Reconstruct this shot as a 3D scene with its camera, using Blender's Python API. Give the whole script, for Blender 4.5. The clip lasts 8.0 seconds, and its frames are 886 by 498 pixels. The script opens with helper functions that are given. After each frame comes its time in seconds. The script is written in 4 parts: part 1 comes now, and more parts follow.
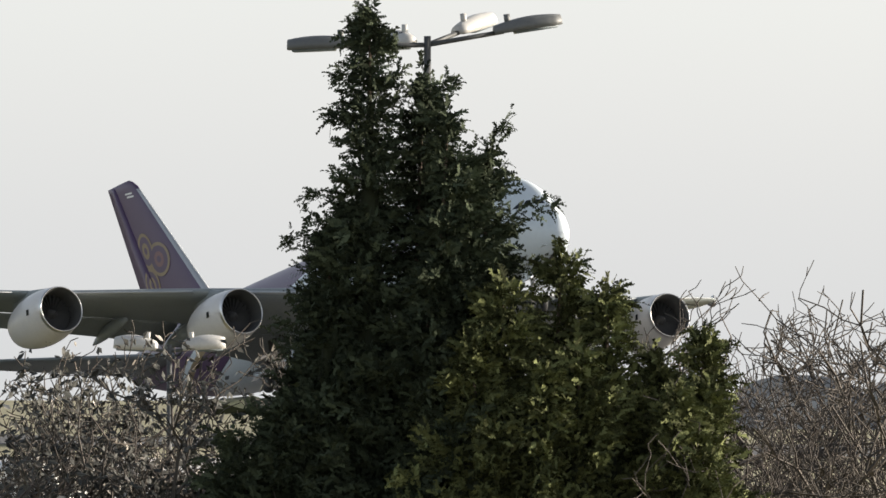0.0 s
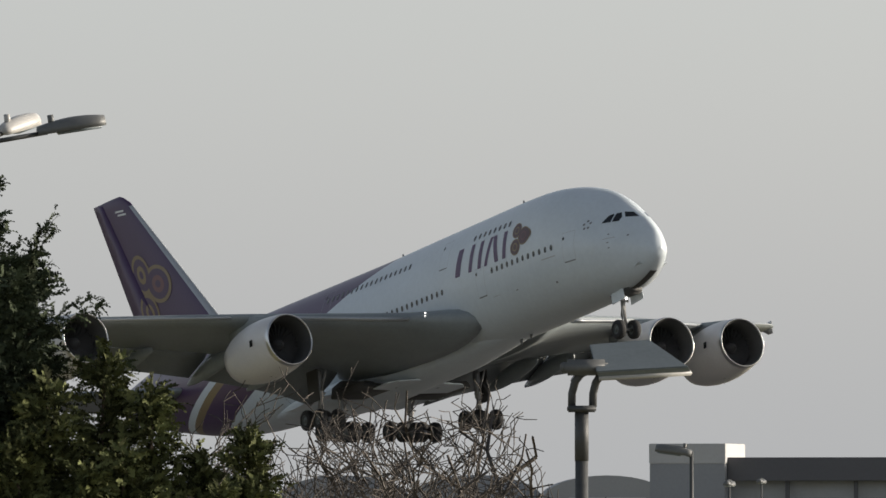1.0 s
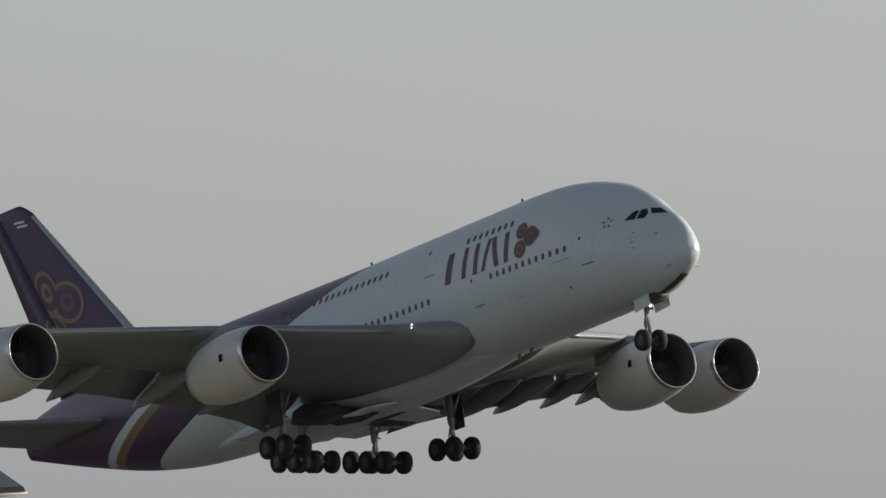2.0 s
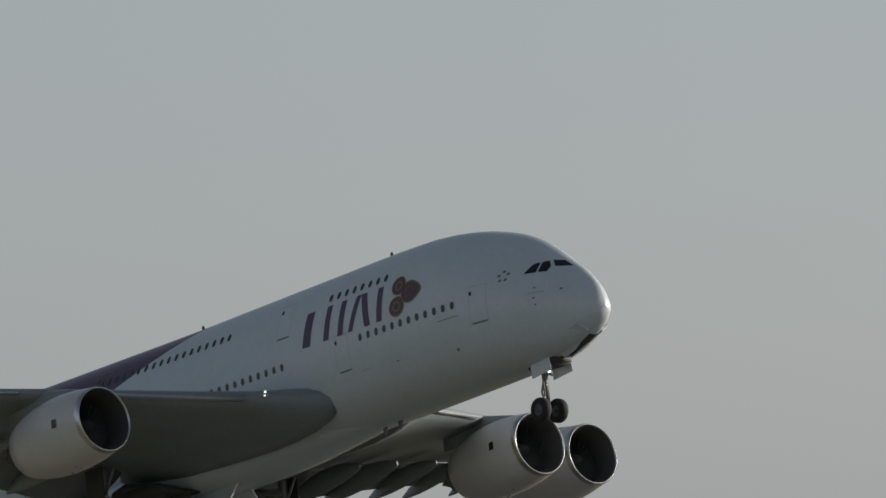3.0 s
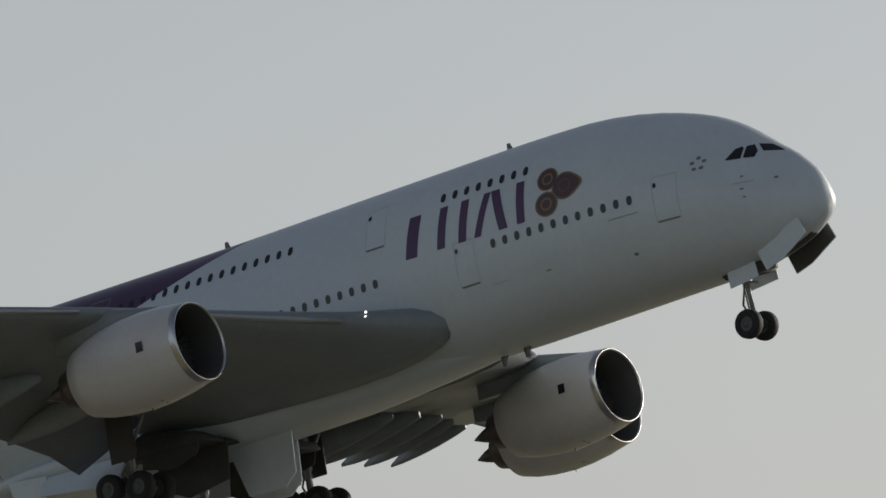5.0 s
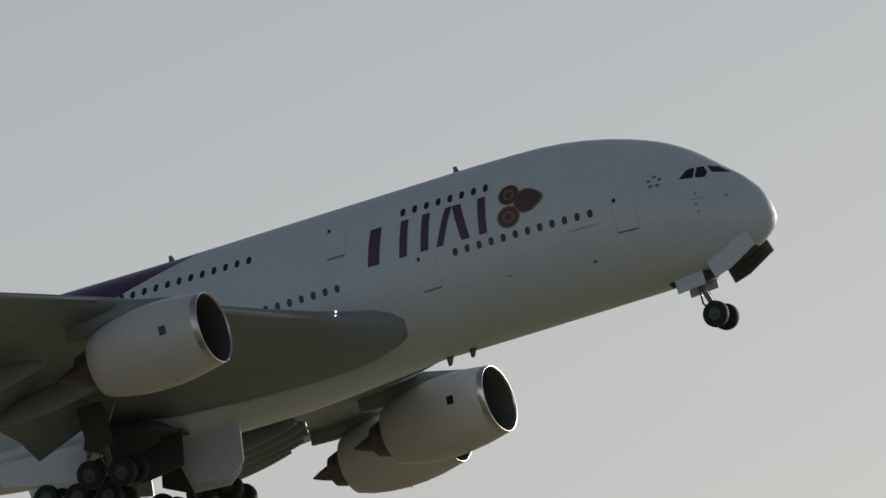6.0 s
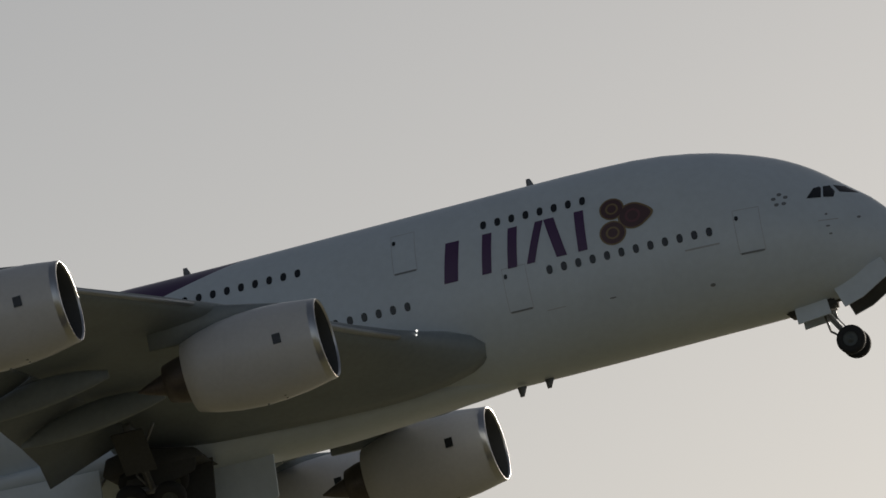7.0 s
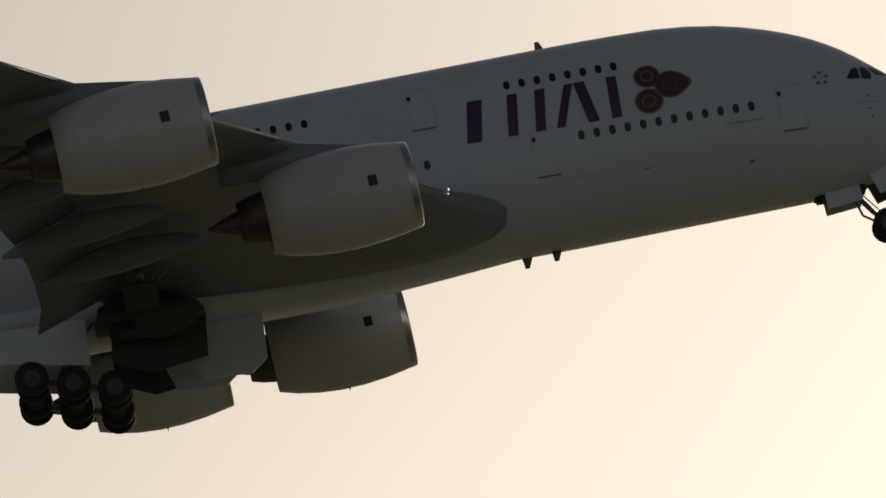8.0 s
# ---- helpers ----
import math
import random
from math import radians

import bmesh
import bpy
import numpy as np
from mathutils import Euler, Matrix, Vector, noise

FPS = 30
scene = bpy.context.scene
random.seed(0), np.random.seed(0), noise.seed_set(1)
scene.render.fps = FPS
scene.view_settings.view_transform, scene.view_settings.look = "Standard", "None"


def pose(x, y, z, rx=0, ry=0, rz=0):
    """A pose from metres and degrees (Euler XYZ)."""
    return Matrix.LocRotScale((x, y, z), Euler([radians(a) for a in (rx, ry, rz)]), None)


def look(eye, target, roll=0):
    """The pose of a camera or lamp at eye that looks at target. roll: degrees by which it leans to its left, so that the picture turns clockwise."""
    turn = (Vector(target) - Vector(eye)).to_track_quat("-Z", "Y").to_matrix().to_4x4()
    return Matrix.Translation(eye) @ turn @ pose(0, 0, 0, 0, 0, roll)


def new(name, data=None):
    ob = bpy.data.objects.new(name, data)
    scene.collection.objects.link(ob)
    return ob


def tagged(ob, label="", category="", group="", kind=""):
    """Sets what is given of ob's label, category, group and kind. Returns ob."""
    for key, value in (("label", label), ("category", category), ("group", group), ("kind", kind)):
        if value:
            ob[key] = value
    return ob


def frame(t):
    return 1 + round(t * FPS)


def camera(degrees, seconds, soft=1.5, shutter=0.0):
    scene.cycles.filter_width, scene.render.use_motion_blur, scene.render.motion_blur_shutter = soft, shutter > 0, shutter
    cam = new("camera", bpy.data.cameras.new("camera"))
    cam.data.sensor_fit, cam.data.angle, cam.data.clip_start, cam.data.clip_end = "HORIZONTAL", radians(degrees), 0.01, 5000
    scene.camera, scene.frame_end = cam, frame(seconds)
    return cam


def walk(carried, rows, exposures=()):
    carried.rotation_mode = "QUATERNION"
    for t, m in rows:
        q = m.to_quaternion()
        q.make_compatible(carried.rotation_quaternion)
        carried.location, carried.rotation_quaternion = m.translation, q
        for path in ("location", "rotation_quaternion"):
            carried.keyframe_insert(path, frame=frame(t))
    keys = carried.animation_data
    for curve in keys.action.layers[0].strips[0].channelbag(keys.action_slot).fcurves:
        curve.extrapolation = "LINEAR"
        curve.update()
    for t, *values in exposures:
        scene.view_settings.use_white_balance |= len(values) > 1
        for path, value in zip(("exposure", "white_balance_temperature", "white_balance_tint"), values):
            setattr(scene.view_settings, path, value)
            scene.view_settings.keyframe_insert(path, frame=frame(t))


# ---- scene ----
EXPOSURES = [(0.0, 1.56, 6480, 10), (0.5, 1.28, 6480, 10), (1.0, 0.92, 6420, 10), (1.5, 0.71, 6370, 9), (2.0, 0.50, 6300, 9), (3.4, 0.18, 6120, 8), (4.0, 0.48, 6130, 9), (4.5, 0.45, 6190, 10), (5.8, 0.17, 6320, 11),
             (6.5, 0.14, 6390, 11), (7.0, -0.18, 6430, 11), (7.5, -0.50, 6580, 12), (8.0, -0.86, 6820, 13)]
cam = camera(5.511, 8.0, soft=1.55)
EYE = (0.0, 0.0, 4.0)


def aimed(yaw, tilt, roll):
    """The camera on its stand, turned yaw degrees clockwise, tilted up and rolled."""
    return pose(*EYE, 90 + tilt, 0, -yaw) @ pose(0, 0, 0, 0, 0, roll)


PAN = [
    (0.00, -2.838, 0.896, 0.091), (0.10, -2.568, 0.977, 0.084), (0.20, -2.298, 1.054, 0.076),
    (0.30, -2.026, 1.132, 0.067), (0.40, -1.748, 1.205, 0.056), (0.50, -1.457, 1.273, 0.043),
    (0.60, -1.148, 1.325, 0.027), (0.70, -0.851, 1.381, 0.009), (0.80, -0.565, 1.433, -0.009),
    (0.90, -0.268, 1.479, -0.026), (1.00, -0.000, 1.524, -0.040), (1.10, 0.291, 1.567, -0.050),
    (1.20, 0.573, 1.616, -0.056), (1.30, 0.872, 1.682, -0.060), (1.40, 1.188, 1.761, -0.061),
    (1.50, 1.528, 1.837, -0.061), (1.60, 1.929, 1.917, -0.060), (1.70, 2.375, 1.998, -0.057),
    (1.80, 2.887, 2.083, -0.052), (1.90, 3.481, 2.174, -0.043), (2.00, 4.133, 2.271, -0.029),
    (2.10, 4.788, 2.384, -0.011), (2.20, 5.471, 2.455, 0.012), (2.35, 6.371, 2.646, 0.052), (2.50, 7.196, 2.899, 0.096),
    (2.65, 7.952, 3.186, 0.139), (2.80, 8.648, 3.477, 0.177), (2.95, 9.290, 3.741, 0.207), (3.10, 9.889, 3.948, 0.226),
    (3.30, 10.636, 4.083, 0.225), (3.40, 10.918, 4.068, 0.211), (3.50, 11.294, 4.095, 0.187),
    (3.60, 11.802, 4.130, 0.152), (3.70, 12.352, 4.138, 0.110), (3.80, 12.958, 4.114, 0.063),
    (3.90, 13.627, 4.075, 0.016), (4.00, 14.310, 4.066, -0.028), (4.10, 15.038, 4.091, -0.066),
    (4.20, 15.776, 4.164, -0.096), (4.30, 16.527, 4.285, -0.119), (4.40, 17.260, 4.434, -0.135),
    (4.50, 17.976, 4.582, -0.144), (4.60, 18.625, 4.747, -0.146), (4.70, 19.275, 4.918, -0.141),
    (4.85, 20.390, 5.225, -0.125), (5.00, 21.705, 5.579, -0.102), (5.15, 23.165, 5.967, -0.073),
    (5.30, 24.717, 6.377, -0.045), (5.45, 26.312, 6.799, -0.020), (5.60, 27.908, 7.220, -0.001),
    (5.80, 29.967, 7.759, 0.006), (5.90, 30.996, 8.017, 0.000), (6.00, 32.057, 8.255, -0.010),
    (6.10, 33.146, 8.471, -0.024), (6.20, 34.239, 8.676, -0.039), (6.30, 35.325, 8.847, -0.055),
    (6.40, 36.526, 8.992, -0.069), (6.50, 37.820, 9.150, -0.082), (6.60, 39.182, 9.349, -0.091),
    (6.70, 40.552, 9.588, -0.096), (6.80, 41.899, 9.842, -0.095), (6.90, 43.259, 10.088, -0.086),
    (7.00, 44.657, 10.315, -0.070), (7.10, 46.079, 10.498, -0.044), (7.20, 47.495, 10.649, -0.013),
    (7.30, 48.918, 10.733, 0.021), (7.40, 50.404, 10.781, 0.054), (7.50, 51.906, 10.792, 0.082),
    (7.60, 53.435, 10.832, 0.102), (7.70, 54.935, 10.858, 0.116), (7.80, 56.408, 10.915, 0.125),
    (7.90, 57.922, 11.015, 0.131), (8.00, 59.505, 11.146, 0.135),
]
walk(cam, [(t, aimed(yaw, tilt, roll)) for t, yaw, tilt, roll in PAN], EXPOSURES)

# ---- light ----
SUN_AZ, SUN_EL = 76.5, 16.0
world = bpy.data.worlds.new("sky")
scene.world = world
world.use_nodes = True
wn, wl = world.node_tree.nodes, world.node_tree.links
sky = wn.new("ShaderNodeTexSky")
sky.sky_type, sky.sun_disc = "NISHITA", False
sky.sun_elevation, sky.sun_rotation = radians(SUN_EL), radians(SUN_AZ)
sky.air_density, sky.dust_density, sky.ozone_density = 1.0, 3.6, 1.5
# a thin veil of high cloud takes most of the colour out of the sky
veil = wn.new("ShaderNodeHueSaturation")
veil.inputs["Saturation"].default_value = 0.62
wl.new(sky.outputs[0], veil.inputs["Color"])
# haze lies along the horizon and thins out overhead
way = wn.new("ShaderNodeTexCoord")
height = wn.new("ShaderNodeSeparateXYZ")
wl.new(way.outputs["Generated"], height.inputs[0])
thin = wn.new("ShaderNodeMapRange")
thin.interpolation_type = "SMOOTHSTEP"
thin.inputs["From Min"].default_value, thin.inputs["From Max"].default_value = 0.15, 0.65
thin.inputs["To Min"].default_value, thin.inputs["To Max"].default_value = 1.0, 0.12
wl.new(height.outputs["Z"], thin.inputs["Value"])
haze = wn.new("ShaderNodeMix")
haze.data_type, haze.blend_type = "RGBA", "MULTIPLY"
haze.inputs[0].default_value = 1.0
haze.inputs[6].default_value = (1.58, 1.64, 1.73, 1)
wl.new(thin.outputs[0], haze.inputs[7])
dim = wn.new("ShaderNodeMix")
dim.data_type, dim.blend_type = "RGBA", "MULTIPLY"
dim.inputs[0].default_value = 1.0
dim.inputs[7].default_value = (0.52, 0.52, 0.52, 1)
wl.new(veil.outputs[0], dim.inputs[6])
both = wn.new("ShaderNodeMix")
both.data_type, both.blend_type = "RGBA", "ADD"
both.inputs[0].default_value = 1.0
wl.new(dim.outputs[2], both.inputs[6])
wl.new(haze.outputs[2], both.inputs[7])
# the lowest air is the brightest and warmest
low_air = wn.new("ShaderNodeMapRange")
low_air.inputs["From Min"].default_value, low_air.inputs["From Max"].default_value = 0.0, 0.21
wl.new(height.outputs["Z"], low_air.inputs["Value"])
band = wn.new("ShaderNodeMix")
band.data_type = "RGBA"
band.inputs[6].default_value, band.inputs[7].default_value = (1.33, 1.315, 1.285, 1), (0.875, 0.88, 0.885, 1)
wl.new(low_air.outputs[0], band.inputs[0])
air = wn.new("ShaderNodeMix")
air.data_type, air.blend_type = "RGBA", "MULTIPLY"
air.inputs[0].default_value = 1.0
wl.new(both.outputs[2], air.inputs[6])
wl.new(band.outputs[2], air.inputs[7])
wl.new(air.outputs[2], wn["Background"].inputs["Color"])
wn["Background"].inputs["Strength"].default_value = 0.10
sun = new("sun", bpy.data.lights.new("sun", "SUN"))
sun.data.energy, sun.data.angle, sun.data.color = 2.9, radians(0.6), (1.0, 0.90, 0.76)
sun_way = Vector((math.sin(radians(SUN_AZ)) * math.cos(radians(SUN_EL)), math.cos(radians(SUN_AZ)) * math.cos(radians(SUN_EL)), math.sin(radians(SUN_EL))))
sun.matrix_world = look(sun_way * 50, (0, 0, 0))


# ---- materials ----
def material(name, colour, rough=0.5, metal=0.0, vary=0.15, scale=3.0, bump=0.0, fine=8.0, coat=0.0, random_tint=0.0):
    """A surface with broad stains and fine grain."""
    m = bpy.data.materials.new(name)
    m.use_nodes = True
    nt, b = m.node_tree, m.node_tree.nodes["Principled BSDF"]
    b.inputs["Roughness"].default_value, b.inputs["Metallic"].default_value = rough, metal
    b.inputs["Coat Weight"].default_value = coat
    co = nt.nodes.new("ShaderNodeTexCoord")
    big, small = nt.nodes.new("ShaderNodeTexNoise"), nt.nodes.new("ShaderNodeTexNoise")
    big.inputs["Scale"].default_value, small.inputs["Scale"].default_value = scale, scale * fine
    big.inputs["Detail"].default_value = small.inputs["Detail"].default_value = 5
    add = nt.nodes.new("ShaderNodeMath")
    add.operation = "ADD"
    ramp = nt.nodes.new("ShaderNodeMapRange")
    ramp.inputs["From Min"].default_value, ramp.inputs["From Max"].default_value = 0.6, 1.4
    ramp.inputs["To Min"].default_value, ramp.inputs["To Max"].default_value = 1 - vary, 1 + vary
    hsv = nt.nodes.new("ShaderNodeHueSaturation")
    hsv.inputs["Color"].default_value = (*colour, 1)
    for n in (big, small):
        nt.links.new(co.outputs["Object"], n.inputs["Vector"])
    nt.links.new(big.outputs["Fac"], add.inputs[0])
    nt.links.new(small.outputs["Fac"], add.inputs[1])
    nt.links.new(add.outputs[0], ramp.inputs["Value"])
    out = ramp.outputs[0]
    if random_tint:
        geo, mul, rr = nt.nodes.new("ShaderNodeNewGeometry"), nt.nodes.new("ShaderNodeMath"), nt.nodes.new("ShaderNodeMapRange")
        mul.operation = "MULTIPLY"
        rr.inputs["To Min"].default_value, rr.inputs["To Max"].default_value = 1 - random_tint, 1 + random_tint
        nt.links.new(geo.outputs["Random Per Island"], rr.inputs["Value"])
        nt.links.new(rr.outputs[0], mul.inputs[0])
        nt.links.new(out, mul.inputs[1])
        out = mul.outputs[0]
    nt.links.new(out, hsv.inputs["Value"])
    nt.links.new(hsv.outputs[0], b.inputs["Base Color"])
    if bump:
        bp = nt.nodes.new("ShaderNodeBump")
        bp.inputs["Strength"].default_value = bump
        nt.links.new(small.outputs["Fac"], bp.inputs["Height"])
        nt.links.new(bp.outputs[0], b.inputs["Normal"])
    return m


def livery(name, white, purple, gold):
    """White paint that gives way to slanting purple, gold and white bands towards the tail, with faint dirt streaks."""
    m = material(name, white, 0.36, 0, 0.06, 0.35, 0.0, 9, 0.12)
    nt, b = m.node_tree, m.node_tree.nodes["Principled BSDF"]
    co, sep = nt.nodes.new("ShaderNodeTexCoord"), nt.nodes.new("ShaderNodeSeparateXYZ")
    nt.links.new(co.outputs["Object"], sep.inputs[0])
    mad = nt.nodes.new("ShaderNodeMath")
    mad.operation = "MULTIPLY_ADD"
    mad.inputs[1].default_value = 3.25
    nt.links.new(sep.outputs["Z"], mad.inputs[0])
    # the bands bend aft under the belly
    under = nt.nodes.new("ShaderNodeMath")
    under.operation = "MULTIPLY_ADD"
    under.inputs[1].default_value, under.inputs[2].default_value = -1.0, -1.5
    nt.links.new(sep.outputs["Z"], under.inputs[0])
    above = nt.nodes.new("ShaderNodeMath")
    above.operation = "MAXIMUM"
    above.inputs[1].default_value = 0.0
    nt.links.new(under.outputs[0], above.inputs[0])
    bend = nt.nodes.new("ShaderNodeMath")
    bend.operation = "MULTIPLY"
    nt.links.new(above.outputs[0], bend.inputs[0])
    nt.links.new(above.outputs[0], bend.inputs[1])
    bent = nt.nodes.new("ShaderNodeMath")
    bent.operation = "MULTIPLY_ADD"
    bent.inputs[1].default_value = -0.8
    nt.links.new(bend.outputs[0], bent.inputs[0])
    nt.links.new(sep.outputs["X"], bent.inputs[2])
    nt.links.new(bent.outputs[0], mad.inputs[2])
    mr = nt.nodes.new("ShaderNodeMapRange")
    mr.inputs["From Min"].default_value, mr.inputs["From Max"].default_value = 30, 80
    nt.links.new(mad.outputs[0], mr.inputs["Value"])
    ramp = nt.nodes.new("ShaderNodeValToRGB")
    ramp.color_ramp.interpolation = "CONSTANT"
    stops = [(0.0, (0, 0, 0)), ((41.2 - 30) / 50, purple), ((49.3 - 30) / 50, gold), ((51.4 - 30) / 50, white), ((53.25 - 30) / 50, purple)]
    while len(ramp.color_ramp.elements) < len(stops):
        ramp.color_ramp.elements.new(0.5)
    for e, (at, c) in zip(ramp.color_ramp.elements, stops):
        e.position, e.color = at, (*c, 1)
    nt.links.new(mr.outputs[0], ramp.inputs[0])
    gt = nt.nodes.new("ShaderNodeMath")
    gt.operation = "GREATER_THAN"
    gt.inputs[1].default_value = 41.2
    nt.links.new(mad.outputs[0], gt.inputs[0])
    low = nt.nodes.new("ShaderNodeMath")
    low.operation = "GREATER_THAN"
    low.inputs[1].default_value = 1.15
    nt.links.new(sep.outputs["Z"], low.inputs[0])
    upper = nt.nodes.new("ShaderNodeMix")
    upper.data_type = "RGBA"
    upper.inputs[7].default_value = (*purple, 1)
    nt.links.new(low.outputs[0], upper.inputs[0])
    nt.links.new(ramp.outputs[0], upper.inputs[6])
    mix = nt.nodes.new("ShaderNodeMix")
    mix.data_type = "RGBA"
    old = b.inputs["Base Color"].links[0].from_socket
    nt.links.new(gt.outputs[0], mix.inputs[0])
    nt.links.new(old, mix.inputs[6])
    nt.links.new(upper.outputs[2], mix.inputs[7])
    nt.links.new(mix.outputs[2], b.inputs["Base Color"])
    return m


def glowing(name, colour, strength):
    m = bpy.data.materials.new(name)
    m.use_nodes = True
    b = m.node_tree.nodes["Principled BSDF"]
    b.inputs["Emission Color"].default_value, b.inputs["Emission Strength"].default_value = (*colour, 1), strength
    return m


PURPLE, GOLD, PINK = (0.058, 0.024, 0.085), (0.22, 0.155, 0.075), (0.15, 0.055, 0.065)
paint_white = livery("airliner_paint", (0.60, 0.66, 0.705), PURPLE, GOLD)
paint_plain = material("white_paint", (0.72, 0.72, 0.72), 0.35, 0, 0.06, 0.5, 0, 9, 0.2)
paint_fin = material("purple_paint", PURPLE, 0.45, 0, 0.10, 0.4, 0, 9, 0.05)
paint_gold = material("gold_paint", GOLD, 0.4, 0, 0.08, 1.0)
paint_pink = material("pink_paint", PINK, 0.4, 0, 0.08, 1.0)
paint_maroon = material("maroon_paint", (0.085, 0.042, 0.046), 0.4, 0, 0.08, 1.0)
paint_mark = material("violet_lettering", (0.075, 0.03, 0.10), 0.4, 0, 0.06, 1.0)
wing_grey = material("wing_grey", (0.235, 0.262, 0.272), 0.45, 0, 0.12, 0.6, 0.0, 7)
slat_grey = material("slat_grey", (0.40, 0.42, 0.44), 0.35, 0.2, 0.10, 0.6, 0.0, 7)
flap_grey = material("flap_grey", (0.195, 0.215, 0.225), 0.5, 0, 0.12, 0.8)
nacelle_paint = material("nacelle_paint", (0.62, 0.61, 0.60), 0.34, 0, 0.06, 0.6, 0, 9, 0.2)
lip_metal = material("polished_lip", (0.60, 0.60, 0.60), 0.30, 1.0, 0.04, 1.0)
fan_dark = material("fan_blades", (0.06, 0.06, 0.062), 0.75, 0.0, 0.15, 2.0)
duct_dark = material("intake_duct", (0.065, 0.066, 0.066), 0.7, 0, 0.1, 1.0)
hot_metal = material("exhaust_metal", (0.14, 0.12, 0.11), 0.4, 0.8, 0.2, 1.5)
rubber = material("tyre_rubber", (0.022, 0.022, 0.023), 0.8, 0, 0.2, 2.0, 0.1)
gear_grey = material("gear_steel", (0.26, 0.26, 0.26), 0.4, 0.4, 0.15, 2.0)
# dark grey that paints the shade in and about the gear bays
bay_dark = material("gear_bay_shade", (0.06, 0.06, 0.058), 0.7, 0, 0.2, 1.0)
door_inside_shade = material("door_inside_shade", (0.085, 0.082, 0.075), 0.6, 0, 0.2, 1.5)
glass_dark = material("cabin_glass", (0.018, 0.02, 0.024), 0.12, 0, 0.1, 2.0)
hub_grey = material("wheel_hub", (0.085, 0.095, 0.092), 0.45, 0.3, 0.1, 3.0)
seam_pale = material("door_seam", (0.42, 0.43, 0.44), 0.6, 0, 0.1, 1.0)
seam_grey = material("panel_seam", (0.20, 0.21, 0.22), 0.6, 0, 0.1, 1.0)
lamp_white = glowing("landing_light", (1.0, 0.97, 0.9), 1.5)


# ---- helpers of the scene ----
def part(name, bm, mat, parent=None, label="", smooth=True):
    me = bpy.data.meshes.new(name)
    bmesh.ops.recalc_face_normals(bm, faces=bm.faces)
    bm.to_mesh(me)
    bm.free()
    if smooth:
        me.shade_smooth()
    for mm in (mat if isinstance(mat, (list, tuple)) else [mat]):
        me.materials.append(mm)
    ob = new(name, me)
    ob.parent = parent
    if label:
        tagged(ob, label)
    return ob


def loft(bm, rings, close=True, cap=True, mat=0):
    """Skins a row of rings of points."""
    vs = [[bm.verts.new(p) for p in ring] for ring in rings]
    n = len(vs[0])
    for a, b in zip(vs, vs[1:]):
        for i in range(n if close else n - 1):
            j = (i + 1) % n
            f = bm.faces.new((a[i], a[j], b[j], b[i]))
            f.material_index = mat
    if cap and close:
        for ring in (vs[0], vs[-1]):
            try:
                bm.faces.new(ring).material_index = mat
            except ValueError:
                pass
    return vs


def spin(bm, profile, segs=32, m=Matrix(), cap=False, mat=0):
    """Turns (x, r) round the x axis."""
    rings = [[m @ Vector((x, r * math.cos(2 * math.pi * k / segs), r * math.sin(2 * math.pi * k / segs))) for k in range(segs)] for x, r in profile]
    loft(bm, rings, True, cap, mat)


def bar(bm, a, b, ra, rb=None, segs=10, mat=0):
    """A round bar from a to b."""
    a, b = Vector(a), Vector(b)
    rb = ra if rb is None else rb
    q = (b - a).to_track_quat("X", "Z").to_matrix().to_4x4()
    spin(bm, [(0, ra), ((b - a).length, rb)], segs, Matrix.Translation(a) @ q, True, mat)


def box(bm, lo, hi, m=Matrix(), bevel=0.0, mat=0):
    c = [(a + b) / 2 for a, b in zip(lo, hi)]
    s = [abs(b - a) for a, b in zip(lo, hi)]
    made = bmesh.ops.create_cube(bm, size=1, matrix=m @ Matrix.Translation(c) @ Matrix.Diagonal((*s, 1)))
    fs = {f for v in made["verts"] for f in v.link_faces}
    for f in fs:
        f.material_index = mat
    if bevel:
        es = {e for v in made["verts"] for e in v.link_edges}
        bmesh.ops.bevel(bm, geom=list(es), offset=bevel, segments=2, affect="EDGES", material=mat)


def curve(table):
    """A smooth function through a short table of (x, value)."""
    xs, ys = [p[0] for p in table], [p[1] for p in table]
    n = len(xs)
    d = [(ys[i + 1] - ys[i]) / (xs[i + 1] - xs[i]) for i in range(n - 1)]
    t = [d[0]] + [0 if d[i - 1] * d[i] <= 0 else 2 * d[i - 1] * d[i] / (d[i - 1] + d[i]) for i in range(1, n - 1)] + [d[-1]]

    def at(x):
        x = min(max(x, xs[0]), xs[-1])
        i = next((k for k in range(n - 1) if x <= xs[k + 1]), n - 2)
        h = xs[i + 1] - xs[i]
        s = (x - xs[i]) / h
        return (2 * s**3 - 3 * s * s + 1) * ys[i] + (s**3 - 2 * s * s + s) * h * t[i] + (3 * s * s - 2 * s**3) * ys[i + 1] + (s**3 - s * s) * h * t[i + 1]

    return at


